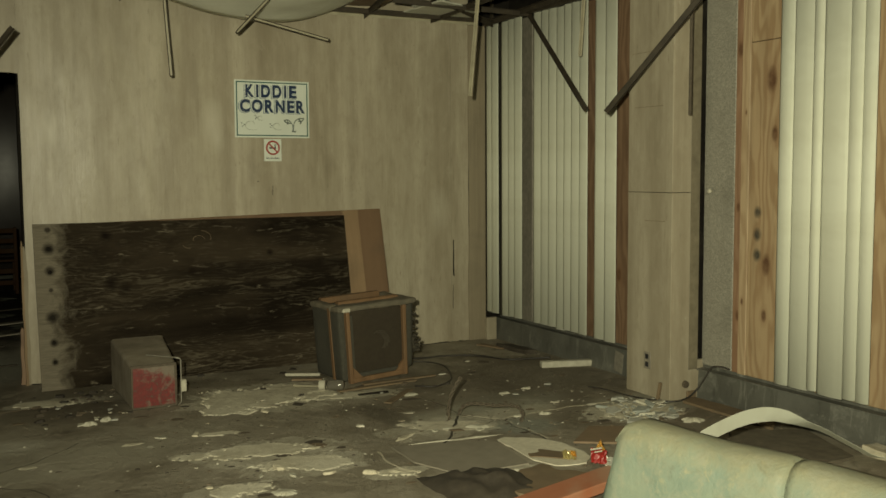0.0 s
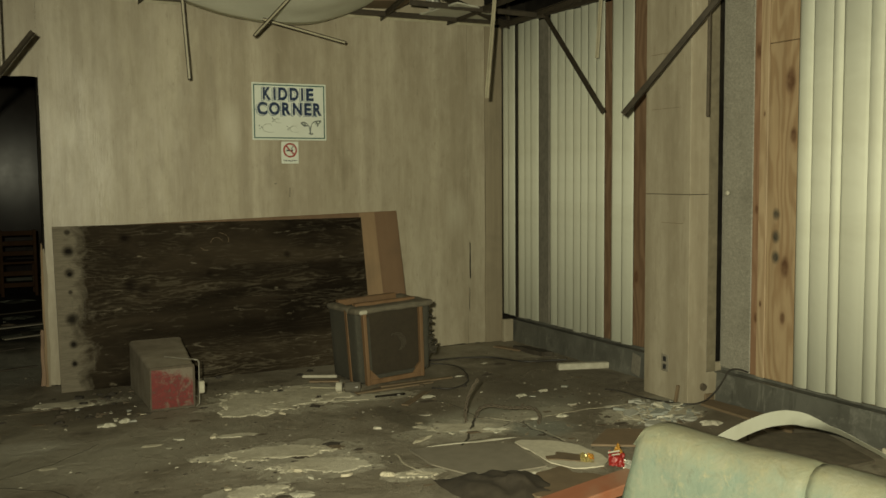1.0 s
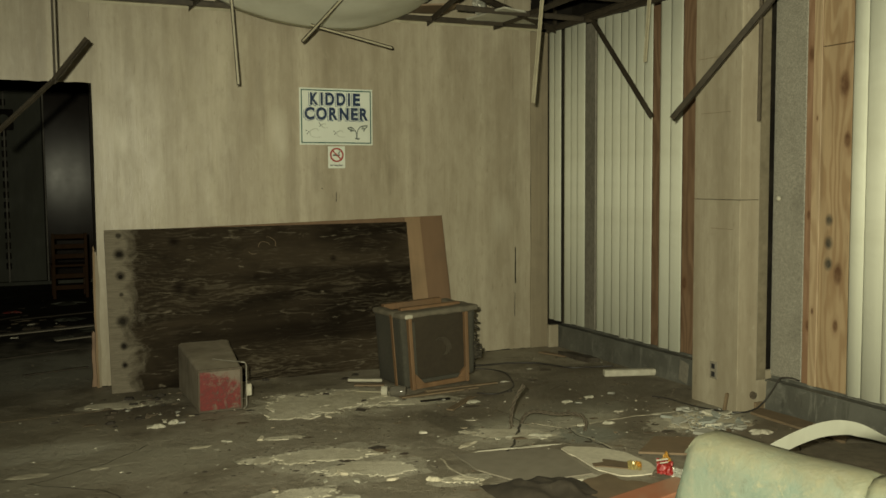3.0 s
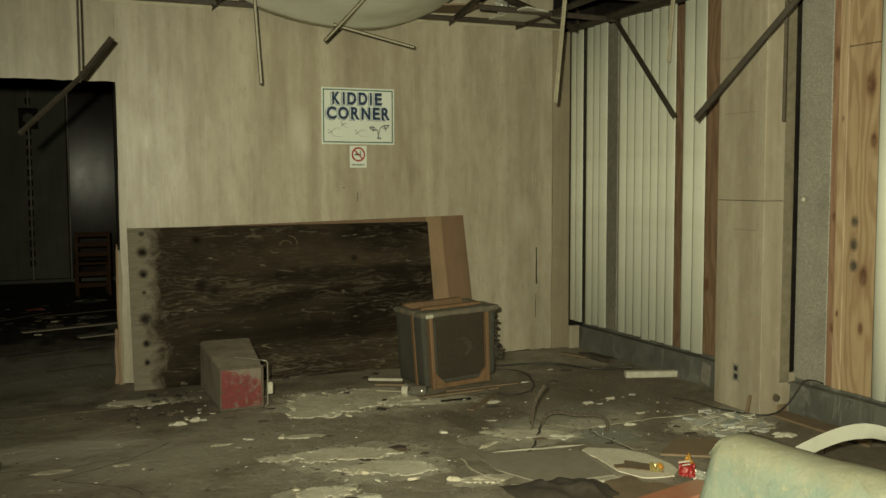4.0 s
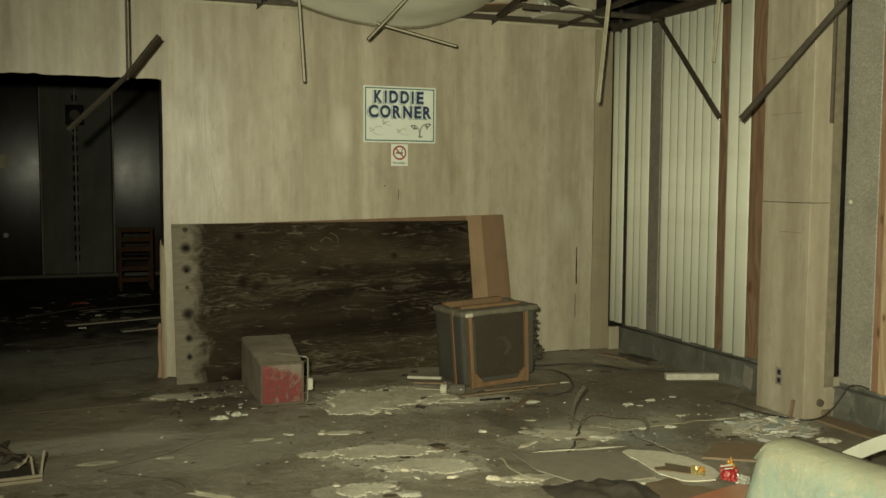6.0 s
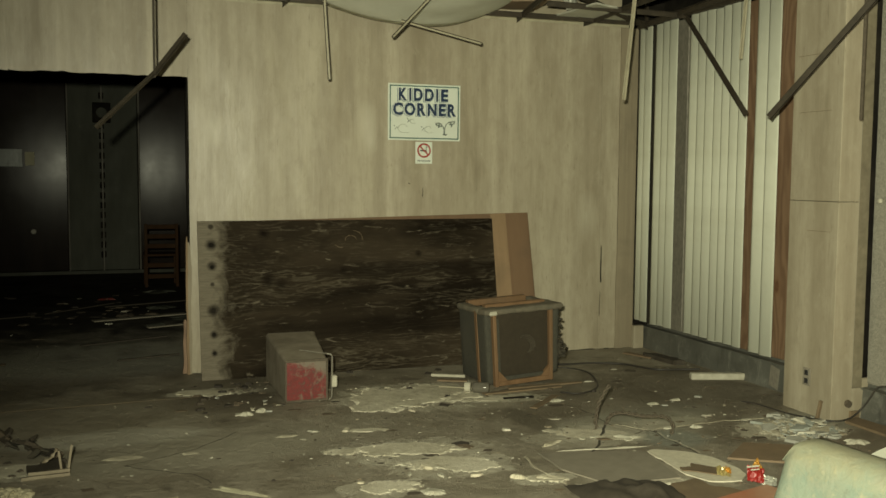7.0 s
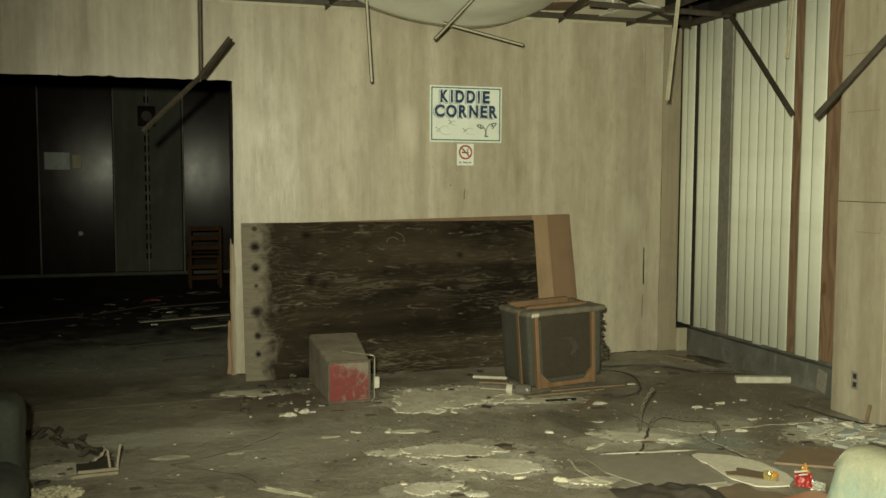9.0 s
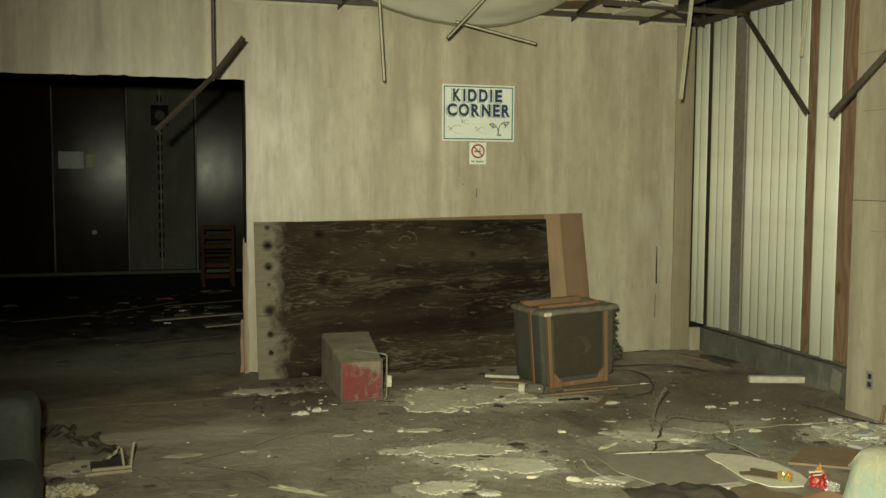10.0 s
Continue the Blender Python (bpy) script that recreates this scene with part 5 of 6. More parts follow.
part("card", box((0.39, -0.012, 0.02), (0.52, 0, 0.22), 0.003), PAPER, notice)
chair = thing("slatted_chair", pose(0.33, 14.0, 0), "brown slatted wooden chair in the dark room", "chair")
for x in (-0.2, 0.2):
    for y in (0.0, 0.4):
        part("leg", box((x - 0.02, y - 0.02, 0), (x + 0.02, y + 0.02, 0.44 if y else 0.86), 0.004), CHAIR_WOOD, chair)
part("seat", box((-0.22, 0.0, 0.42), (0.22, 0.43, 0.45), 0.006), CHAIR_WOOD, chair)
for z in (0.12, 0.27, 0.53, 0.66, 0.79):
    part("slat", box((-0.18, -0.01, z), (0.18, 0.01, z + 0.06), 0.004), CHAIR_WOOD, chair)

# black sheet added to darken the far floor, and litter of the far room
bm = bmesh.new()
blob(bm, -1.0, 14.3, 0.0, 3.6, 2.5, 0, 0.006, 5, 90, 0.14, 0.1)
single("carpet", bm, BLACK_FLOOR, "thin black sheet darkening the far room floor", "carpet")
for p0, p1, w, m, lab in (((-0.513, 10.900, 0.035), (0.414, 11.149, 0.04), 0.10, GREY_BOARD, "grey metal strip on the far floor"), ((-0.4, 12.0, 0.03), (0.5, 12.3, 0.03), 0.05, DARK_CLOTH, "thin dark lath on the far floor"),
                          ((-1.0, 11.6, 0.03), (-0.3, 12.3, 0.03), 0.03, DARK_CLOTH, "thin dark lath on the far floor"), ((0.0, 10.35, 0.03), (0.42, 10.5, 0.03), 0.06, GREY_BOARD, "grey metal strip on the far floor"),
                          ((-0.6, 9.6, 0.012), (0.15, 9.9, 0.012), 0.03, DARK_CLOTH, "thin dark lath on the far floor"), ((-0.3, 8.8, 0.012), (0.2, 8.95, 0.012), 0.025, DARK_CLOTH, "thin dark lath on the far floor"),
                          ((-1.9, 11.2, 0.03), (-1.1, 11.5, 0.03), 0.04, DARK_CLOTH, "thin dark lath on the far floor")):
    d = Vector(p1) - Vector(p0)
    single("lath", box((0, -w / 2, -0.006), (d.length, w / 2, 0.006), 0.002, Matrix.Translation(p0) @ d.to_track_quat("X", "Z").to_matrix().to_4x4()), m, lab, "lath", group="laths on the far floor")
for x, y, rx, ry, tn, m, lab in ((0.25, 13.43, 0.35, 0.2, 10, GREY_DOOR, "grey tile fragment in the dark room"), (0.2, 11.9, 0.3, 0.15, 20, GREY_DOOR, "grey tile fragment in the dark room"),
                                 (-0.38, 12.8, 0.14, 0.06, 0, BIN_RED, "red scrap on the far floor"), (0.1, 10.6, 0.14, 0.09, 0, GREY_DOOR, "grey crumpled scrap on the far floor"),
                                 (-2.1, 12.6, 0.10, 0.05, 0, GREY_DOOR, "grey scrap on the far floor"), (0.55, 11.0, 0.35, 0.3, 30, GREY_DOOR, "grey tile fragment in the dark room")):
    single("scrap", blob(bmesh.new(), x, y, 0.008, rx * 0.6, ry * 0.7, tn, 0.02, x * 7, 30, 0.8), m, lab, "scrap", group="scraps in the far room")

# ---- rubble and litter on the floor ----
for cx, cy, rx, ry, tn, th, seed, m, lab in (
        (1.12, 4.98, 0.06, 0.08, 20, 0.014, 8, WHITE, "flat pale plaster flake"),
        (0.46, 6.75, 0.05, 0.035, 0, 0.03, 10, WHITE, "small pale rubble lump"),
        (0.56, 6.80, 0.04, 0.03, 0, 0.03, 11, WHITE, "small pale rubble lump"),
        (2.51, 6.50, 0.09, 0.05, -10, 0.02, 12, WHITE, "flat pale plaster flake"),
        (2.53, 5.54, 0.085, 0.05, -15, 0.018, 14, WHITE, "flat pale plaster flake"),
        (1.75, 4.98, 0.10, 0.05, -30, 0.02, 15, MORTAR, "crumbled mortar lump on the floor"),
        (1.60, 5.05, 0.05, 0.035, -30, 0.02, 16, MORTAR, "crumbled mortar lump on the floor"),
        (0.22, 5.28, 0.19, 0.035, -42, 0.008, 17, PAPER, "torn pale paper strip"),
        (-0.30, 6.02, 0.12, 0.05, 0, 0.006, 19, MORTAR, "thin mortar smear on the floor"),
        (0.05, 6.0, 0.05, 0.03, 0, 0.008, 20, MORTAR, "thin mortar smear on the floor"),
        (0.62, 6.18, 0.07, 0.03, 0, 0.007, 21, MORTAR, "thin mortar smear on the floor"),
        (2.30, 5.36, 0.30, 0.014, -8, 0.012, 22, WHITE, "pale broken edge of floor coating"),
        (2.31, 4.68, 0.09, 0.03, -30, 0.016, 24, WHITE, "flat pale plaster flake"),
        (2.04, 5.55, 0.10, 0.03, 30, 0.012, 25, MORTAR, "crumbled mortar lump on the floor"),
        (3.12, 6.20, 0.05, 0.03, 0, 0.016, 26, WHITE, "small pale rubble lump"),
        (3.33, 6.25, 0.045, 0.028, 0, 0.02, 27, WHITE, "small pale rubble lump"),
        (3.94, 4.54, 0.05, 0.035, 0, 0.022, 28, WHITE, "small pale rubble lump"),
        (3.05, 5.02, 0.05, 0.03, 0, 0.03, 29, WHITE, "small pale rubble lump"),
        (3.76, 5.02, 0.085, 0.06, 0, 0.03, 30, WHITE, "pale rubble lump on the dark floor"),
        (3.05, 5.60, 0.05, 0.03, 0, 0.02, 31, WHITE, "small pale rubble lump")):
    single("rubble_flake", blob(bmesh.new(), cx, cy, 0.0, rx * 0.85, ry * 0.85, tn, th * (0.32 if rx > 0.12 else 0.6), seed, 90, 0.6 if rx > 0.12 else 0.34, 0.9), m, lab, "rubble", group="rubble flakes")



def screed_patch(cx, cy, rx, ry, turn, thick, seed, label, step=0.011, rough=0.85):
    """Crumbled screed that still sticks to the floor: a ragged low relief with holes and islands."""
    c, si = math.cos(radians(turn)), math.sin(radians(turn))
    nx, ny = int(rx * 3.0 / step), int(ry * 3.0 / step)
    verts, index, faces, hts = [], {}, [], {}
    for j in range(ny + 1):
        for i in range(nx + 1):
            u, v = (i / nx - 0.5) * 3.0, (j / ny - 0.5) * 3.0
            x, y = cx + c * u * rx - si * v * ry, cy + si * u * rx + c * v * ry
            q = Vector((x, y, seed * 2.3))
            k = noise.fractal(q * 3.2, 0.45, 2.1, 7) * rough
            h = 1 - u * u - v * v + k
            hts[i, j] = h
            if h > -0.25:
                edge = min(1.0, max(0.0, h) / 0.12)
                z = 0.0006 + 0.32 * thick * edge * (0.8 + 0.5 * noise.noise(q * 9) + 0.2 * noise.noise(q * 31)) if h > 0 else -0.002
                index[i, j] = len(verts)
                verts.append((x + 0.004 * noise.noise(q * 60), y + 0.004 * noise.noise(q * 55), z))
    for (i, j) in index:
        quad = ((i, j), (i + 1, j), (i + 1, j + 1), (i, j + 1))
        if all(p in index for p in quad) and max(hts[p] for p in quad) > 0:
            faces.append([index[p] for p in quad])
    me = bpy.data.meshes.new("screed_patch")
    me.from_pydata(verts, [], faces)
    me.materials.append(SCREED_COAT)
    return tagged(new("screed_patch", me), label, "rubble", "screed patches")


for row in ((1.60, 6.94, 0.40, 0.36, -20, 0.016, 1, "broad crumbled screed patch on the floor"), (1.28, 6.70, 0.16, 0.13, 10, 0.018, 2, "crumbled screed lump on the floor"),
            (1.92, 7.02, 0.16, 0.10, -40, 0.014, 3, "crumbled screed patch by the armchair"), (1.24, 5.70, 0.29, 0.135, -16, 0.016, 4, "pale crumbled screed patch on the floor"),
            (1.34, 5.36, 0.24, 0.14, -14, 0.012, 5, "thin crumbled screed patch on the floor"), (0.93, 5.10, 0.16, 0.11, 25, 0.014, 6, "pale crumbled screed flake on the floor"),
            (0.84, 5.76, 0.085, 0.055, -10, 0.014, 7, "small pale screed flake on the floor"), (0.34, 7.44, 0.24, 0.085, -10, 0.014, 8, "thin screed strip below the plywood"),
            (2.22, 6.66, 0.17, 0.06, 0, 0.012, 9, "crumbled screed strip before the armchair"), (1.72, 4.99, 0.12, 0.055, -30, 0.018, 10, "crumbled screed lump by the hardboard"),
            (-0.82, 5.96, 0.16, 0.12, 10, 0.012, 11, "pale screed flake by the drawer"), (2.36, 5.66, 0.26, 0.10, -30, 0.005, 12, "thin worn screed skin on the floor"),
            (3.62, 5.36, 0.26, 0.20, -20, 0.012, 13, "crumbled screed bed by the pillar"), (1.93, 4.80, 0.17, 0.022, -22, 0.012, 14, "pale broken edge of floor coating"),
            (2.30, 4.70, 0.12, 0.03, -35, 0.014, 15, "pale broken edge of floor coating"), (1.10, 6.16, 0.12, 0.045, -10, 0.012, 16, "flat pale screed flake")):
    screed_patch(*row)

random.seed(11)


def shard(size):
    """A flat angular splinter of plaster."""
    bm = bmesh.new()
    m = random.randint(4, 6)
    a0, st, h = random.uniform(0, 6.28), random.uniform(0.35, 0.9), size * random.uniform(0.12, 0.35)
    low, top = [], []
    for j in range(m):
        a = a0 + 6.283 * (j + random.uniform(-0.3, 0.3)) / m
        q = size * random.uniform(0.7, 1.25)
        low.append(bm.verts.new((q * math.cos(a), q * math.sin(a) * st, 0)))
        top.append(bm.verts.new((q * math.cos(a) * 0.93, q * math.sin(a) * st * 0.93, h * random.uniform(0.8, 1.2))))
    bm.faces.new(low[::-1])
    bm.faces.new(top)
    for j in range(m):
        i = (j + 1) % m
        bm.faces.new((low[j], low[i], top[i], top[j]))
    return bm


for k in range(95):
    a, r = random.uniform(0, 6.28), random.random() ** 0.7
    x, y = 3.63 + 0.30 * r * math.cos(a) + 0.05 * r * math.sin(a), 5.36 + 0.30 * r * math.sin(a)
    s = random.uniform(0.012, 0.03) if k % 4 else random.uniform(0.03, 0.06)
    single("plaster_lump", shard(s), (GREY_CHIP, BLUE_CHIP, BLUE_CHIP, GREY_CHIP, WHITE)[k % 5], "broken pale plaster shard heaped by the pillar", "rubble",
           pose(x, y, 0.004 + 0.1 * s, random.uniform(-16, 16), random.uniform(-16, 16), random.uniform(0, 360)), "plaster heap")
for k in range(26):
    x, y = random.choice(((2.5, 6.5), (2.6, 5.55), (1.0, 6.2), (0.5, 7.2), (3.2, 6.2), (1.2, 5.2), (1.7, 6.6), (0.6, 6.75)))
    single("plaster_lump", shard(random.uniform(0.015, 0.04)), (WHITE, MORTAR, GREY_CHIP)[k % 3], "loose pale plaster shard on the floor", "rubble",
           pose(x + random.gauss(0, 0.16), y + random.gauss(0, 0.12), 0.004, random.uniform(-8, 8), random.uniform(-8, 8), random.uniform(0, 360)), "loose plaster shards")


def litter(name, n, spots, size, material, label, seed, flat=0.35, far=10.5):
    """Countless loose bits, thicker round some places."""
    rnd = random.Random(seed)
    bm = bmesh.new()
    for k in range(n):
        cx, cy, rx, ry, w = rnd.choices(spots, [s[4] for s in spots])[0]
        x, y = rnd.gauss(cx, rx), rnd.gauss(cy, ry)
        if not (-2.2 < x < 4.15 and 4.2 < y < far) or (y > 7.82 and x > 0.15) or (x > 3.9 and 5.4 < y < 5.95):
            continue
        s = size * rnd.uniform(0.35, 1.0) ** 2
        m = rnd.randint(4, 6)
        a0 = rnd.uniform(0, 6.28)
        st = rnd.uniform(0.4, 1.0)
        h = s * flat * rnd.uniform(0.5, 1.2)
        low, top = [], []
        for j in range(m):
            a = a0 + 6.283 * j / m
            q = s * rnd.uniform(0.7, 1.2)
            px, py = q * math.cos(a), q * math.sin(a) * st
            low.append(bm.verts.new((x + px, y + py, 0.0005)))
            top.append(bm.verts.new((x + px * 0.75, y + py * 0.75, h * rnd.uniform(0.6, 1.2))))
        bm.faces.new(top)
        for j in range(m):
            i = (j + 1) % m
            bm.faces.new((low[j], low[i], top[i], top[j]))
    return single(name, bm, material, label, "rubble", kind="stuff")


FIELD = ((1.6, 6.8, 0.45, 0.3, 3), (1.2, 5.6, 0.45, 0.4, 4), (2.4, 6.6, 0.4, 0.25, 2), (3.5, 5.5, 0.4, 0.35, 4), (0.5, 7.3, 0.5, 0.3, 2), (2.7, 5.5, 0.7, 0.5, 4),
         (-0.6, 5.9, 0.4, 0.4, 2), (3.5, 6.5, 0.4, 0.6, 3), (3.8, 7.4, 0.25, 0.4, 1), (1.5, 6.0, 1.6, 1.2, 1.5), (3.7, 4.7, 0.4, 0.3, 1), (-0.6, 9.0, 0.9, 0.8, 2))
litter("plaster_crumbs", 650, FIELD, 0.011, CHIPS, "scattered pale plaster crumbs and chips", 3)
litter("plaster_chips", 36, FIELD, 0.045, CHIPS, "scattered larger plaster chips", 4, 0.2)
litter("dark_crumbs", 1100, FIELD, 0.016, DIRT, "scattered dark dirt crumbs", 5, 0.3)
litter("dark_scraps", 90, FIELD, 0.07, DIRT, "scattered dark flat scraps", 6, 0.08)

FOOT = ((0.45, 7.35, 0.22, 0.22, 3), (0.3, 7.0, 0.15, 0.15, 1.5), (1.2, 7.66, 0.5, 0.07, 3), (2.2, 6.86, 0.35, 0.1, 2), (1.9, 7.3, 0.15, 0.15, 1), (0.75, 7.45, 0.2, 0.2, 1.5), (-0.75, 6.1, 0.2, 0.2, 1))
litter("charred_litter", 75, FOOT, 0.045, CHAR, "charred scraps and dirt along the foot of the plywood", 12, 0.45)
litter("foot_crumbs", 28, FOOT, 0.016, CHIPS, "pale crumbs along the foot of the plywood", 13, 0.4)
litter("far_litter", 120, ((0.0, 11.6, 0.5, 0.8, 2), (-1.4, 12.2, 0.8, 1.0, 1), (0.2, 13.4, 0.4, 0.8, 1)), 0.08, CHAR, "dark scraps strewn in the far room", 8, 0.25, 15.5)
litter("far_chips", 12, ((0.0, 11.4, 0.5, 0.9, 2), (-1.2, 12.0, 0.8, 1.0, 1)), 0.06, CHIPS, "pale chips strewn in the far room", 9, 0.2, 15.5)

# boards and sheets lying about


def slab(pts, z, t, material, name, label, category, seed=0, rag=0.008):
    bm = bmesh.new()
    rim = []
    for i, (x, y) in enumerate(pts):
        u, v = pts[(i + 1) % len(pts)]
        for k in range(8):
            q = Vector((x + (u - x) * k / 8, y + (v - y) * k / 8, 0))
            q += Vector((noise.noise(q * 11 + Vector((seed, 0, 0))), noise.noise(q * 11 + Vector((0, seed, 5))), 0)) * rag
            rim.append(q)
    a = [bm.verts.new((q.x, q.y, z)) for q in rim]
    b = [bm.verts.new((q.x, q.y, z + t)) for q in rim]
    bm.faces.new(a[::-1])
    bm.faces.new(b)
    for i in range(len(a)):
        j = (i + 1) % len(a)
        bm.faces.new((a[i], a[j], b[j], b[i]))
    bmesh.ops.recalc_face_normals(bm, faces=bm.faces)
    return single(name, bm, material, label, category)


slab(((1.872, 5.367), (2.056, 5.335), (2.44, 5.226), (2.385, 4.765), (2.10, 4.76), (1.966, 4.82), (1.863, 5.07)), 0.004, 0.008, GREY_BOARD, "hardboard_sheet", "flat grey hardboard sheet on the floor", "board", 1)
slab(((2.475, 5.23), (2.54, 5.24), (2.62, 5.20), (2.69, 5.13), (2.74, 5.05), (2.765, 4.95), (2.77, 4.84), (2.745, 4.71), (2.66, 4.63), (2.56, 4.64), (2.50, 4.68), (2.444, 4.80)), 0.002, 0.006, CREAM, "stained_sheet", "stained cream sheet on the floor", "sheet", 2, 0.02)
slab(((2.80, 4.94), (3.07, 5.16), (3.34, 5.0), (3.09, 4.75)), 0.012, 0.012, BROWN_BOARD, "hardboard_offcut", "brown hardboard offcut on the rubble", "board", 3, 0.004)
slab(((2.475, 4.905), (2.54, 4.90), (2.575, 4.94), (2.62, 4.88), (2.70, 4.76), (2.60, 4.735), (2.53, 4.80), (2.465, 4.845)), 0.0085, 0.006, CARD, "torn_card", "torn brown scrap on the cream sheet", "scrap", 4, 0.03)
slab(((2.06, 4.30), (2.36, 4.36), (2.52, 4.40), (2.42, 4.66), (2.28, 4.66), (2.12, 4.60)), 0.004, 0.02, CARD, "wet_cardboard", "soggy crumpled brown cardboard", "cardboard", 5, 0.05)
slab(((4.0, 5.38), (4.14, 5.44), (4.17, 4.75), (4.0, 4.6)), 0.002, 0.016, CARD, "floor_board", "worn brown board along the sill", "board", 7, 0.01)
slab(((3.4, 4.35), (3.75, 4.7), (4.15, 4.5), (3.95, 4.0), (3.6, 4.0)), 0.002, 0.014, DUSTY_MAT, "floor_mat", "dark flat mat on the rubble", "mat", 8, 0.02)
slab(((3.85, 7.86), (3.92, 7.88), (4.0, 7.60), (3.95, 7.58)), 0.003, 0.012, BROWN_BOARD, "lath", "short pale lath by the sill", "lath", 9, 0.004)
slab(((3.95, 7.72), (4.06, 7.60), (4.10, 7.28), (4.0, 7.30)), 0.003, 0.035, DARK_CLOTH, "dark_rag", "dark crumpled rag by the sill", "rag", 10, 0.03)

bm = pad((4.05, 3.62, 0.0), (4.17, 4.04, 0.05), 0.008, 0, 0.016, 21, 10)
for v in bm.verts:
    v.co.z = max(v.co.z, 0.001)
single("crumbled_block", bm, MORTAR, "crumbled pale block against the sill", "rubble")

# orange plank
plank = thing("orange_plank", pose(1.86, 4.19, 0.02, 0, -2, 11), "orange painted plank on the rubble", "plank")
part("board", box((-0.4, -0.16, 0.0), (0.72, 0.0, 0.05), 0.006), ORANGE, plank)

# dark cloth heap
bm = bmesh.new()
nx, ny = 26, 14
g = []
for j in range(ny + 1):
    row = []
    for i in range(nx + 1):
        u, v = i / nx, j / ny
        x, y = 1.76 + 0.48 * u, 4.40 + 0.45 * v - 0.06 * u
        h = max(0.0, math.sin(math.pi * u) * math.sin(math.pi * min(1, v * 1.05))) ** 0.6
        z = 0.004 + 0.075 * h * (0.7 + 0.9 * abs(noise.noise(Vector((x * 6, y * 6, 3)))) + 0.5 * noise.noise(Vector((x * 14, y * 14, 8))))
        edge = 0.03 * noise.noise(Vector((x * 9, y * 9, 1)))
        row.append(bm.verts.new((x + edge, y + edge, max(z, 0.003))))
    g.append(row)
for a, b in zip(g, g[1:]):
    for i in range(nx):
        bm.faces.new((a[i], a[i + 1], b[i + 1], b[i]))
single("sodden_cloth", bm, DARK_CLOTH, "dark sodden cloth heaped on the floor", "cloth", smooth=True)

# snack packets
packet = thing("snack_packet", pose(2.69, 4.56, 0.016, -42, 8, -24), "crumpled red and gold foil snack packet", "packet")


def crumple(w, h, t, seed, amp=0.012):
    bm = bmesh.new()
    n = 8
    for s in (-1, 1):
        g = [[bm.verts.new((w * (i / n - 0.5), s * t * math.sin(math.pi * i / n) * math.sin(math.pi * j / n) + amp * noise.noise(Vector((i * 0.7, j * 0.7, seed))),
                            h * j / n + amp * noise.noise(Vector((i * 0.8, seed, j * 0.8))))) for i in range(n + 1)] for j in range(n + 1)]
        for a, b in zip(g, g[1:]):
            for i in range(n):
                bm.faces.new((a[i], a[i + 1], b[i + 1], b[i]) if s < 0 else (b[i], b[i + 1], a[i + 1], a[i]))
    bmesh.ops.remove_doubles(bm, verts=bm.verts, dist=0.0005)
    return bm


packet_body = part("body", crumple(0.085, 0.085, 0.018, 1.0, 0.012), RED_FOIL, packet)
bm = crumple(0.062, 0.062, 0.006, 2.0, 0.008)
for v in bm.verts:
    v.co.x = 0.014 + (v.co.x - 0.004) * max(0.06, 1 - v.co.z / 0.066)
part("top", shifted(bm, 0, 0.006, 0.076), GOLD_FOIL, packet, "gold foil corner")
part("lining", shifted(crumple(0.075, 0.05, 0.008, 3.0, 0.016), 0.07, 0.004, -0.006), SILVER_FOIL, packet, "silver foil lining")
bm = bmesh.new()
for x0, x1, z, t in ((-0.035, 0.03, 0.066, 0.008), (-0.02, 0.025, 0.05, 0.006)):
    add_box(bm, (x0, -0.034, z), (x1, -0.029, z + t), 0, pose(0, 0, 0, 0, -16, 0))
part("print", bm, WHITE, packet_body, "white printed bars")
single("gold_wrapper", crumple(0.07, 0.05, 0.012, 5.0, 0.025), YELLOW_FOIL, "crumpled yellowed wrapper with a foil glint", "wrapper", pose(2.61, 4.71, 0.012, -55, 8, -20))
single("gold_wrapper", crumple(0.035, 0.03, 0.008, 8.0, 0.012), GOLD_FOIL, "small crumpled gold foil wrapper", "wrapper", pose(2.625, 4.70, 0.03, -55, 20, -20))

# foam strip, wires, cables
d = Vector((4.242, 6.661, 0)) - Vector((3.815, 6.80, 0))
single("foam_strip", box((0, -0.03, 0), (d.length, 0.03, 0.05), 0.006, pose(3.815, 6.79, 0.002, 0, 0, math.degrees(math.atan2(d.y, d.x)))), WHITE, "pale rigid foam strip by the sill", "foam strip")


def twisted(pts, r, label):
    """Two strands wound round each other along the points."""
    base = glide(pts, 30)
    bm = bmesh.new()
    for ph in (0, math.pi):
        line = []
        run = 0.0
        for i, p in enumerate(base):
            if i:
                run += (p - base[i - 1]).length
            d = (base[min(i + 1, len(base) - 1)] - base[max(i - 1, 0)]).normalized()
            u = d.cross(Vector((0.38, 0.9, 0.2))).normalized()
            w = d.cross(u)
            line.append(p + (u * math.cos(run * 78 + ph) + w * math.sin(run * 78 + ph)) * r)
        tube(bm, line, r * 0.85, 6)
    return single("twisted_wire", bm, RUST, label, "wire", smooth=True)


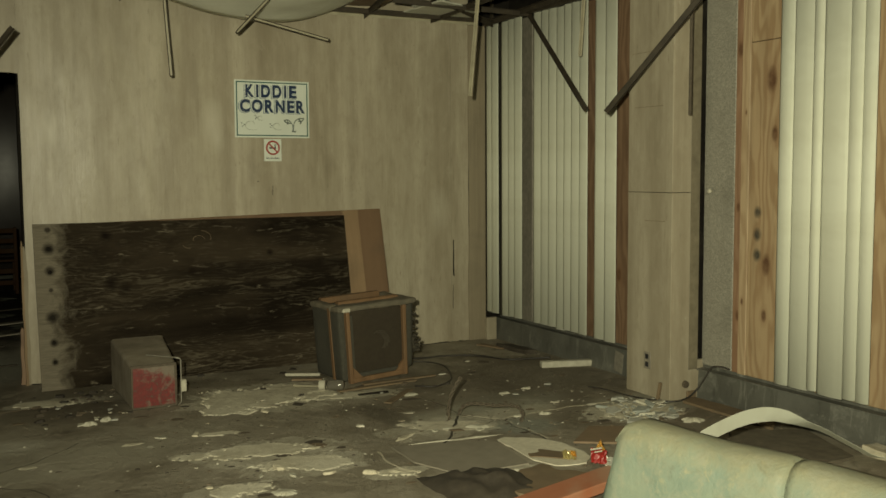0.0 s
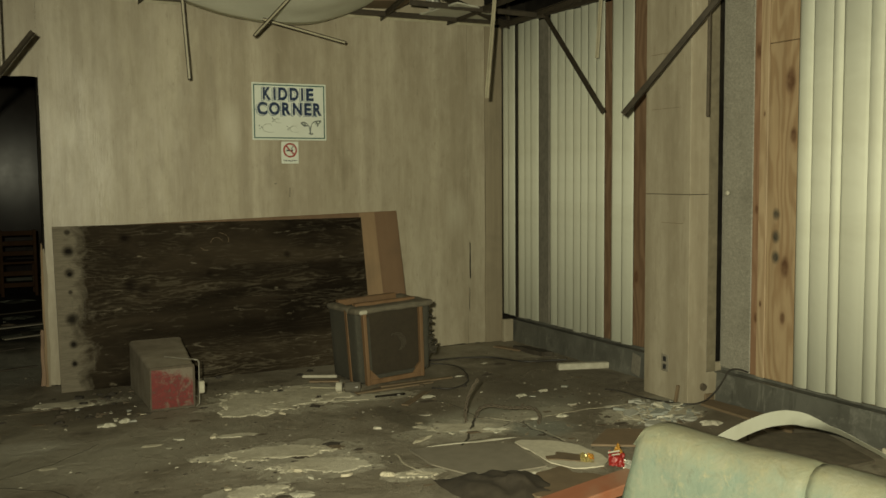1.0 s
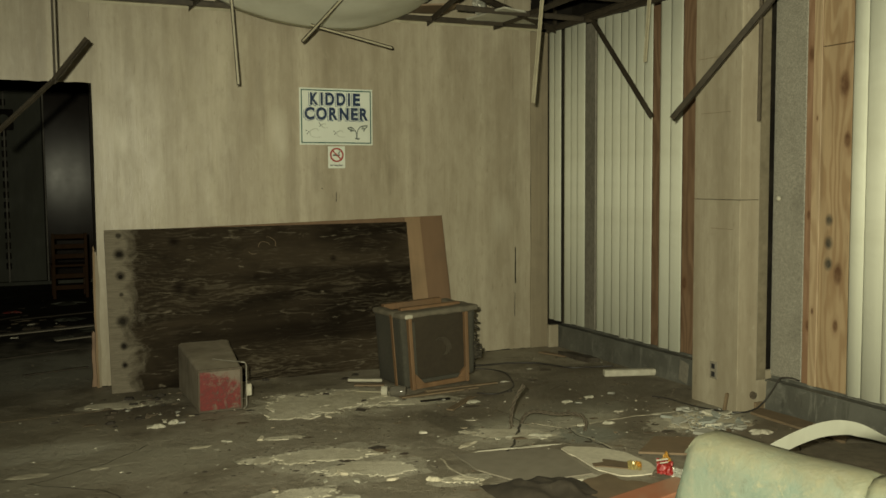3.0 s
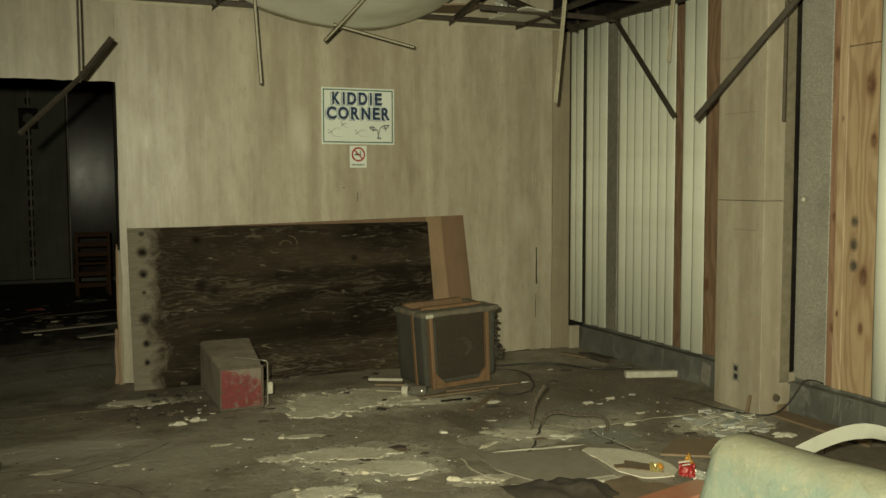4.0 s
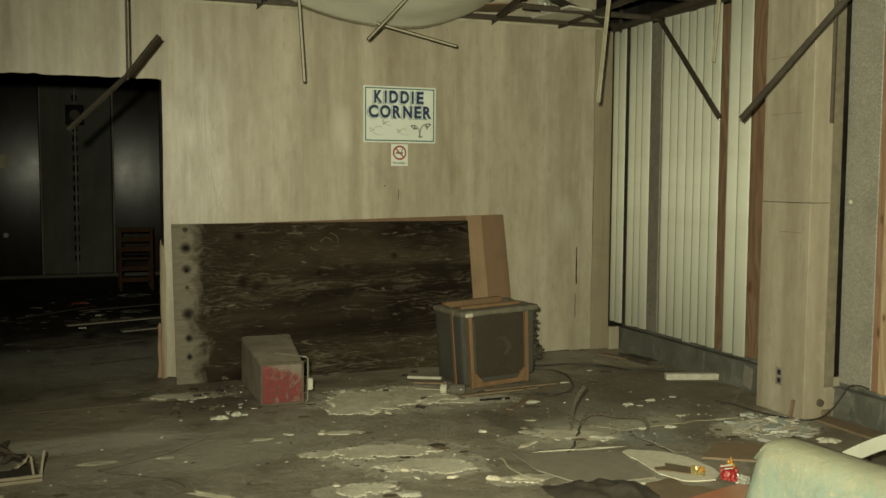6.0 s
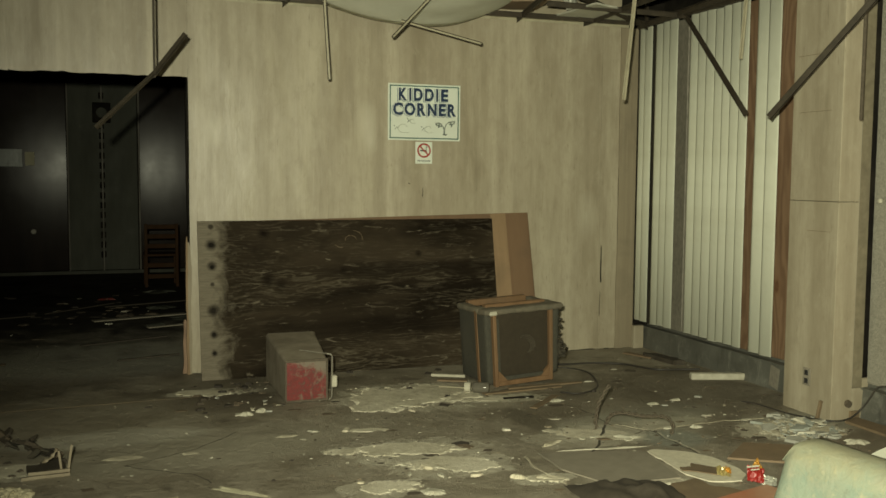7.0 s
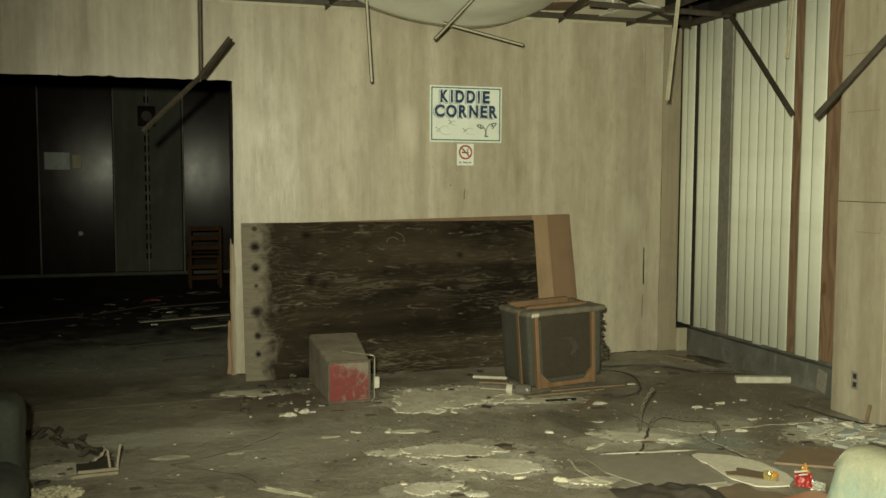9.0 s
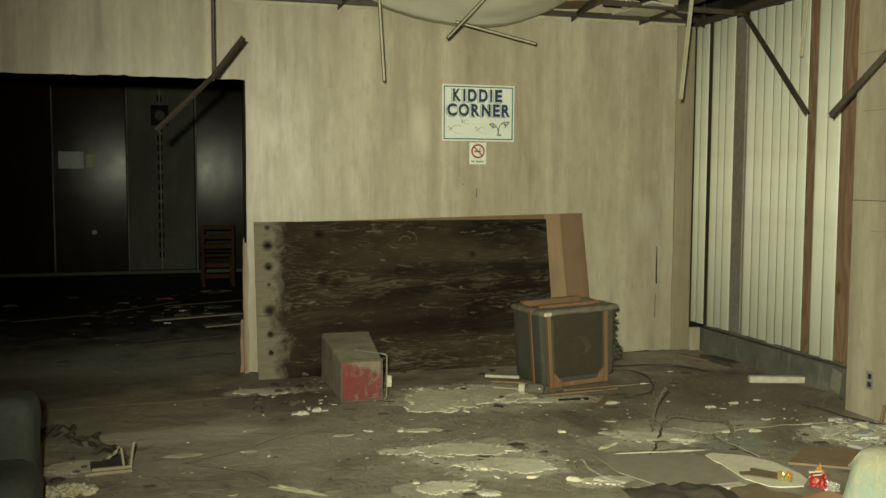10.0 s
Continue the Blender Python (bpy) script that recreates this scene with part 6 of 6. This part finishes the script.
twisted([(2.449, 5.76, 0.006), (2.437, 5.76, 0.04), (2.443, 5.76, 0.09), (2.456, 5.76, 0.15), (2.488, 5.765, 0.205), (2.535, 5.77, 0.262)], 0.0072, "rusty twisted wire standing up from the floor")
twisted([(2.540, 5.816, 0.006), (2.558, 5.79, 0.066), (2.605, 5.74, 0.094), (2.69, 5.64, 0.091), (2.755, 5.56, 0.104), (2.795, 5.515, 0.095), (2.812, 5.492, 0.056), (2.805, 5.498, 0.006)], 0.0072, "rusty twisted wire arching off the floor")
single("black_cable", tube(bmesh.new(), glide([(2.95, 7.62, 0.02), (3.13, 7.57, 0.01), (3.38, 7.55, 0.01), (3.6, 7.44, 0.01), (3.74, 7.17, 0.01), (3.94, 7.09, 0.012), (4.06, 7.02, 0.02)], 8), 0.008, 6), CABLE, "black cable across the floor", "cable", smooth=True)
single("black_cable", tube(bmesh.new(), glide([(2.9, 7.45, 0.02), (3.10, 7.42, 0.01), (3.17, 7.2, 0.01), (3.0, 6.76, 0.01), (2.79, 6.60, 0.01), (2.66, 6.68, 0.01)], 8), 0.006, 6), CABLE, "thin black cable looping on the floor", "cable", smooth=True)
single("black_cable", tube(bmesh.new(), glide([(3.72, 6.05, 0.01), (3.77, 5.93, 0.012), (3.80, 5.65, 0.012), (3.90, 5.40, 0.02), (4.03, 5.38, 0.03), (4.12, 5.38, 0.08), (4.15, 5.34, 0.16), (4.17, 5.30, 0.235), (4.195, 5.24, 0.25), (4.215, 5.18, 0.24)], 8), 0.0058, 6), CABLE, "black cable rising over the sill", "cable", smooth=True)
single("wood_peg", box((-0.012, -0.008, 0), (0.012, 0.008, 0.13), 0.002, pose(3.885, 5.50, 0, 6, 6, 10)), CARD, "short upright wooden peg by the pillar", "peg")

# litter at the armchair's foot
jar = thing("glass_jar", pose(2.02, 6.92, 0.04, 0, 0, -30), "cloudy glass jar lying at the armchair", "jar")
jar_body = part("body", tube(bmesh.new(), [(0.06, 0, 0), (0.07, 0, 0), (0.16, 0, 0), (0.175, 0, 0), (0.18, 0, 0)], [0.026, 0.038, 0.04, 0.034, 0.01], 14), GLASS_DIRTY, jar, smooth=True)
part("lid", tube(bmesh.new(), [(0.0, 0, 0), (0.002, 0, 0), (0.045, 0, 0), (0.046, 0, 0)], [0.02, 0.035, 0.035, 0.02], 14), WHITE, jar_body, "pale screw lid")
for p0, p1, w, t, m, lab in (((1.94, 7.42, 0.03), (2.17, 7.30, 0.03), 0.03, 0.02, WHITE, "white painted lath by the armchair"), ((1.95, 7.30, 0.015), (2.15, 7.2, 0.015), 0.05, 0.012, BROWN_BOARD, "brown lath by the armchair"),
                             ((1.90, 7.12, 0.01), (2.12, 6.92, 0.02), 0.02, 0.01, TBAR_PALE, "thin pale lath by the armchair"), ((2.12, 6.80, 0.008), (2.75, 6.86, 0.008), 0.05, 0.012, CARD, "dark lath before the armchair"),
                             ((2.2, 6.63, 0.008), (2.42, 6.62, 0.008), 0.025, 0.012, BLACK, "black lath before the armchair"), ((2.35, 6.9, 0.01), (2.95, 6.93, 0.01), 0.04, 0.012, CARD, "brown lath under the armchair edge"),
                             ((2.28, 6.32, 0.008), (2.58, 6.60, 0.008), 0.05, 0.01, CARD, "dark lath on the floor")):
    d = Vector(p1) - Vector(p0)
    single("lath", box((0, -w / 2, -t / 2), (d.length, w / 2, t / 2), 0.002, Matrix.Translation(p0) @ d.to_track_quat("X", "Z").to_matrix().to_4x4()), m, lab, "lath", group="laths by the armchair")

# broken drawer and litter by the sofa
drawer = thing("broken_drawer", pose(-0.66, 5.80, 0.0, 0, 0, 6), "broken pale wooden drawer frame on the rubble", "drawer")
for z, x0, tn in ((0.0, -0.13, 2), (0.022, -0.10, -3)):
    part("rail", pad((x0, -0.02, z), (0.10, -0.004, z + 0.018), 0.003, 0, 0.005, x0 * 9, 4), TRIM, drawer)
for x, top, tilt in ((0.052, 0.135, -0.012), (0.088, 0.16, 0.012)):
    part("post", pad((x, -0.018, 0.038), (x + 0.012, -0.006, top), 0.002, tilt, 0.004, x * 70, 4), TRIM, drawer)
part("brace", tube(bmesh.new(), glide([(-0.03, 0.02, 0.075), (0.01, 0.0, 0.10), (0.04, -0.01, 0.145)], 4), [0.004 + 0.004 * (k % 3) for k in range(9)], 5), TRIM, drawer)
part("bottom", pad((-0.1, 0.0, 0.02), (0.08, 0.14, 0.032), 0.002, 0, 0.012, 4), DARK_CLOTH, drawer)
for k in range(30):
    u = random.random()
    bm = shard(random.uniform(0.03, 0.075))
    single("charred_scrap", bm, (DARK_FOAM, DARK_CLOTH, CHAR)[k % 3], "charred dark scrap heaped by the drawer", "scrap",
           pose(-1.02 + 0.36 * u + random.gauss(0, 0.03), 6.75 - 0.75 * u + random.gauss(0, 0.04), 0.012 + 0.05 * random.random() * u, random.uniform(-40, 40), random.uniform(-40, 40), random.uniform(0, 360)), "charred scraps")
for k in range(9):
    bm = bmesh.new()
    bmesh.ops.create_icosphere(bm, subdivisions=3, radius=0.036)
    for v in bm.verts:
        v.co *= 1 + 0.6 * noise.noise(v.co * 30 + Vector((k, 0, 0))) + 0.45 * noise.noise(v.co * 80 + Vector((k, 3, 0)))
        v.co.z *= 0.6
    single("foam_lump", bm, FOAM, "crumbling yellow foam lump by the sofa", "foam", pose(-0.98 + 0.028 * k, 5.52 + 0.03 * math.sin(k * 2.2), 0.02), "foam lumps")

# cracks and lifted edges of the floor coating


def crack(pts, w, material, label, seed, z=0.0012):
    pts = glide([(x, y, z) for x, y in pts], 10)
    pts = [p + Vector((noise.noise(p * 8 + Vector((seed, 0, 0))), noise.noise(p * 8 + Vector((0, seed, 0))), 0)) * 0.025 for p in pts]
    d = (pts[-1] - pts[0]).normalized()
    side = Vector((-d.y, d.x, 0)) * w / 2
    wide = [side * (0.5 + 0.9 * abs(noise.noise(p * 13))) for p in pts]
    return single("floor_crack", ribbon(bmesh.new(), pts, wide, 0.0008), material, label, "crack", kind="structure")


crack([(2.572, 5.80), (2.582, 6.11), (2.532, 6.354)], 0.008, DARK_FOAM, "dark crack in the floor", 1)
crack([(2.767, 5.627), (3.177, 5.671), (3.598, 5.642)], 0.016, MORTAR, "pale edge of the floor coating", 2)
crack([(2.595, 5.572), (2.724, 5.605), (2.73, 5.35), (2.734, 5.127), (2.738, 4.95)], 0.010, DARK_FOAM, "dark crack in the floor", 8)
crack([(2.60, 5.80), (2.73, 5.63), (2.755, 5.35), (2.757, 5.13)], 0.004, MORTAR, "pale edge of the floor coating", 9)
crack([(-0.3, 5.86), (0.02, 5.62), (0.1, 5.45)], 0.008, DARK_FOAM, "thin dark joint in the floor", 3)
crack([(-0.3, 5.86), (0.1, 6.1), (0.35, 6.35)], 0.006, DARK_FOAM, "thin dark joint in the floor", 4)
crack([(2.158, 5.307), (2.30, 5.48), (2.356, 5.56), (2.45, 5.70), (2.544, 5.816)], 0.022, DARK_FOAM, "dark crack in the floor", 5)
crack([(-2.2, 7.25), (-1.0, 7.3), (0.2, 7.36)], 0.008, CARD, "worn brown threshold line in the floor", 6)
crack([(1.78, 5.36), (1.76, 5.1), (1.80, 4.88)], 0.014, MORTAR, "pale broken edge of the floor coating", 7)
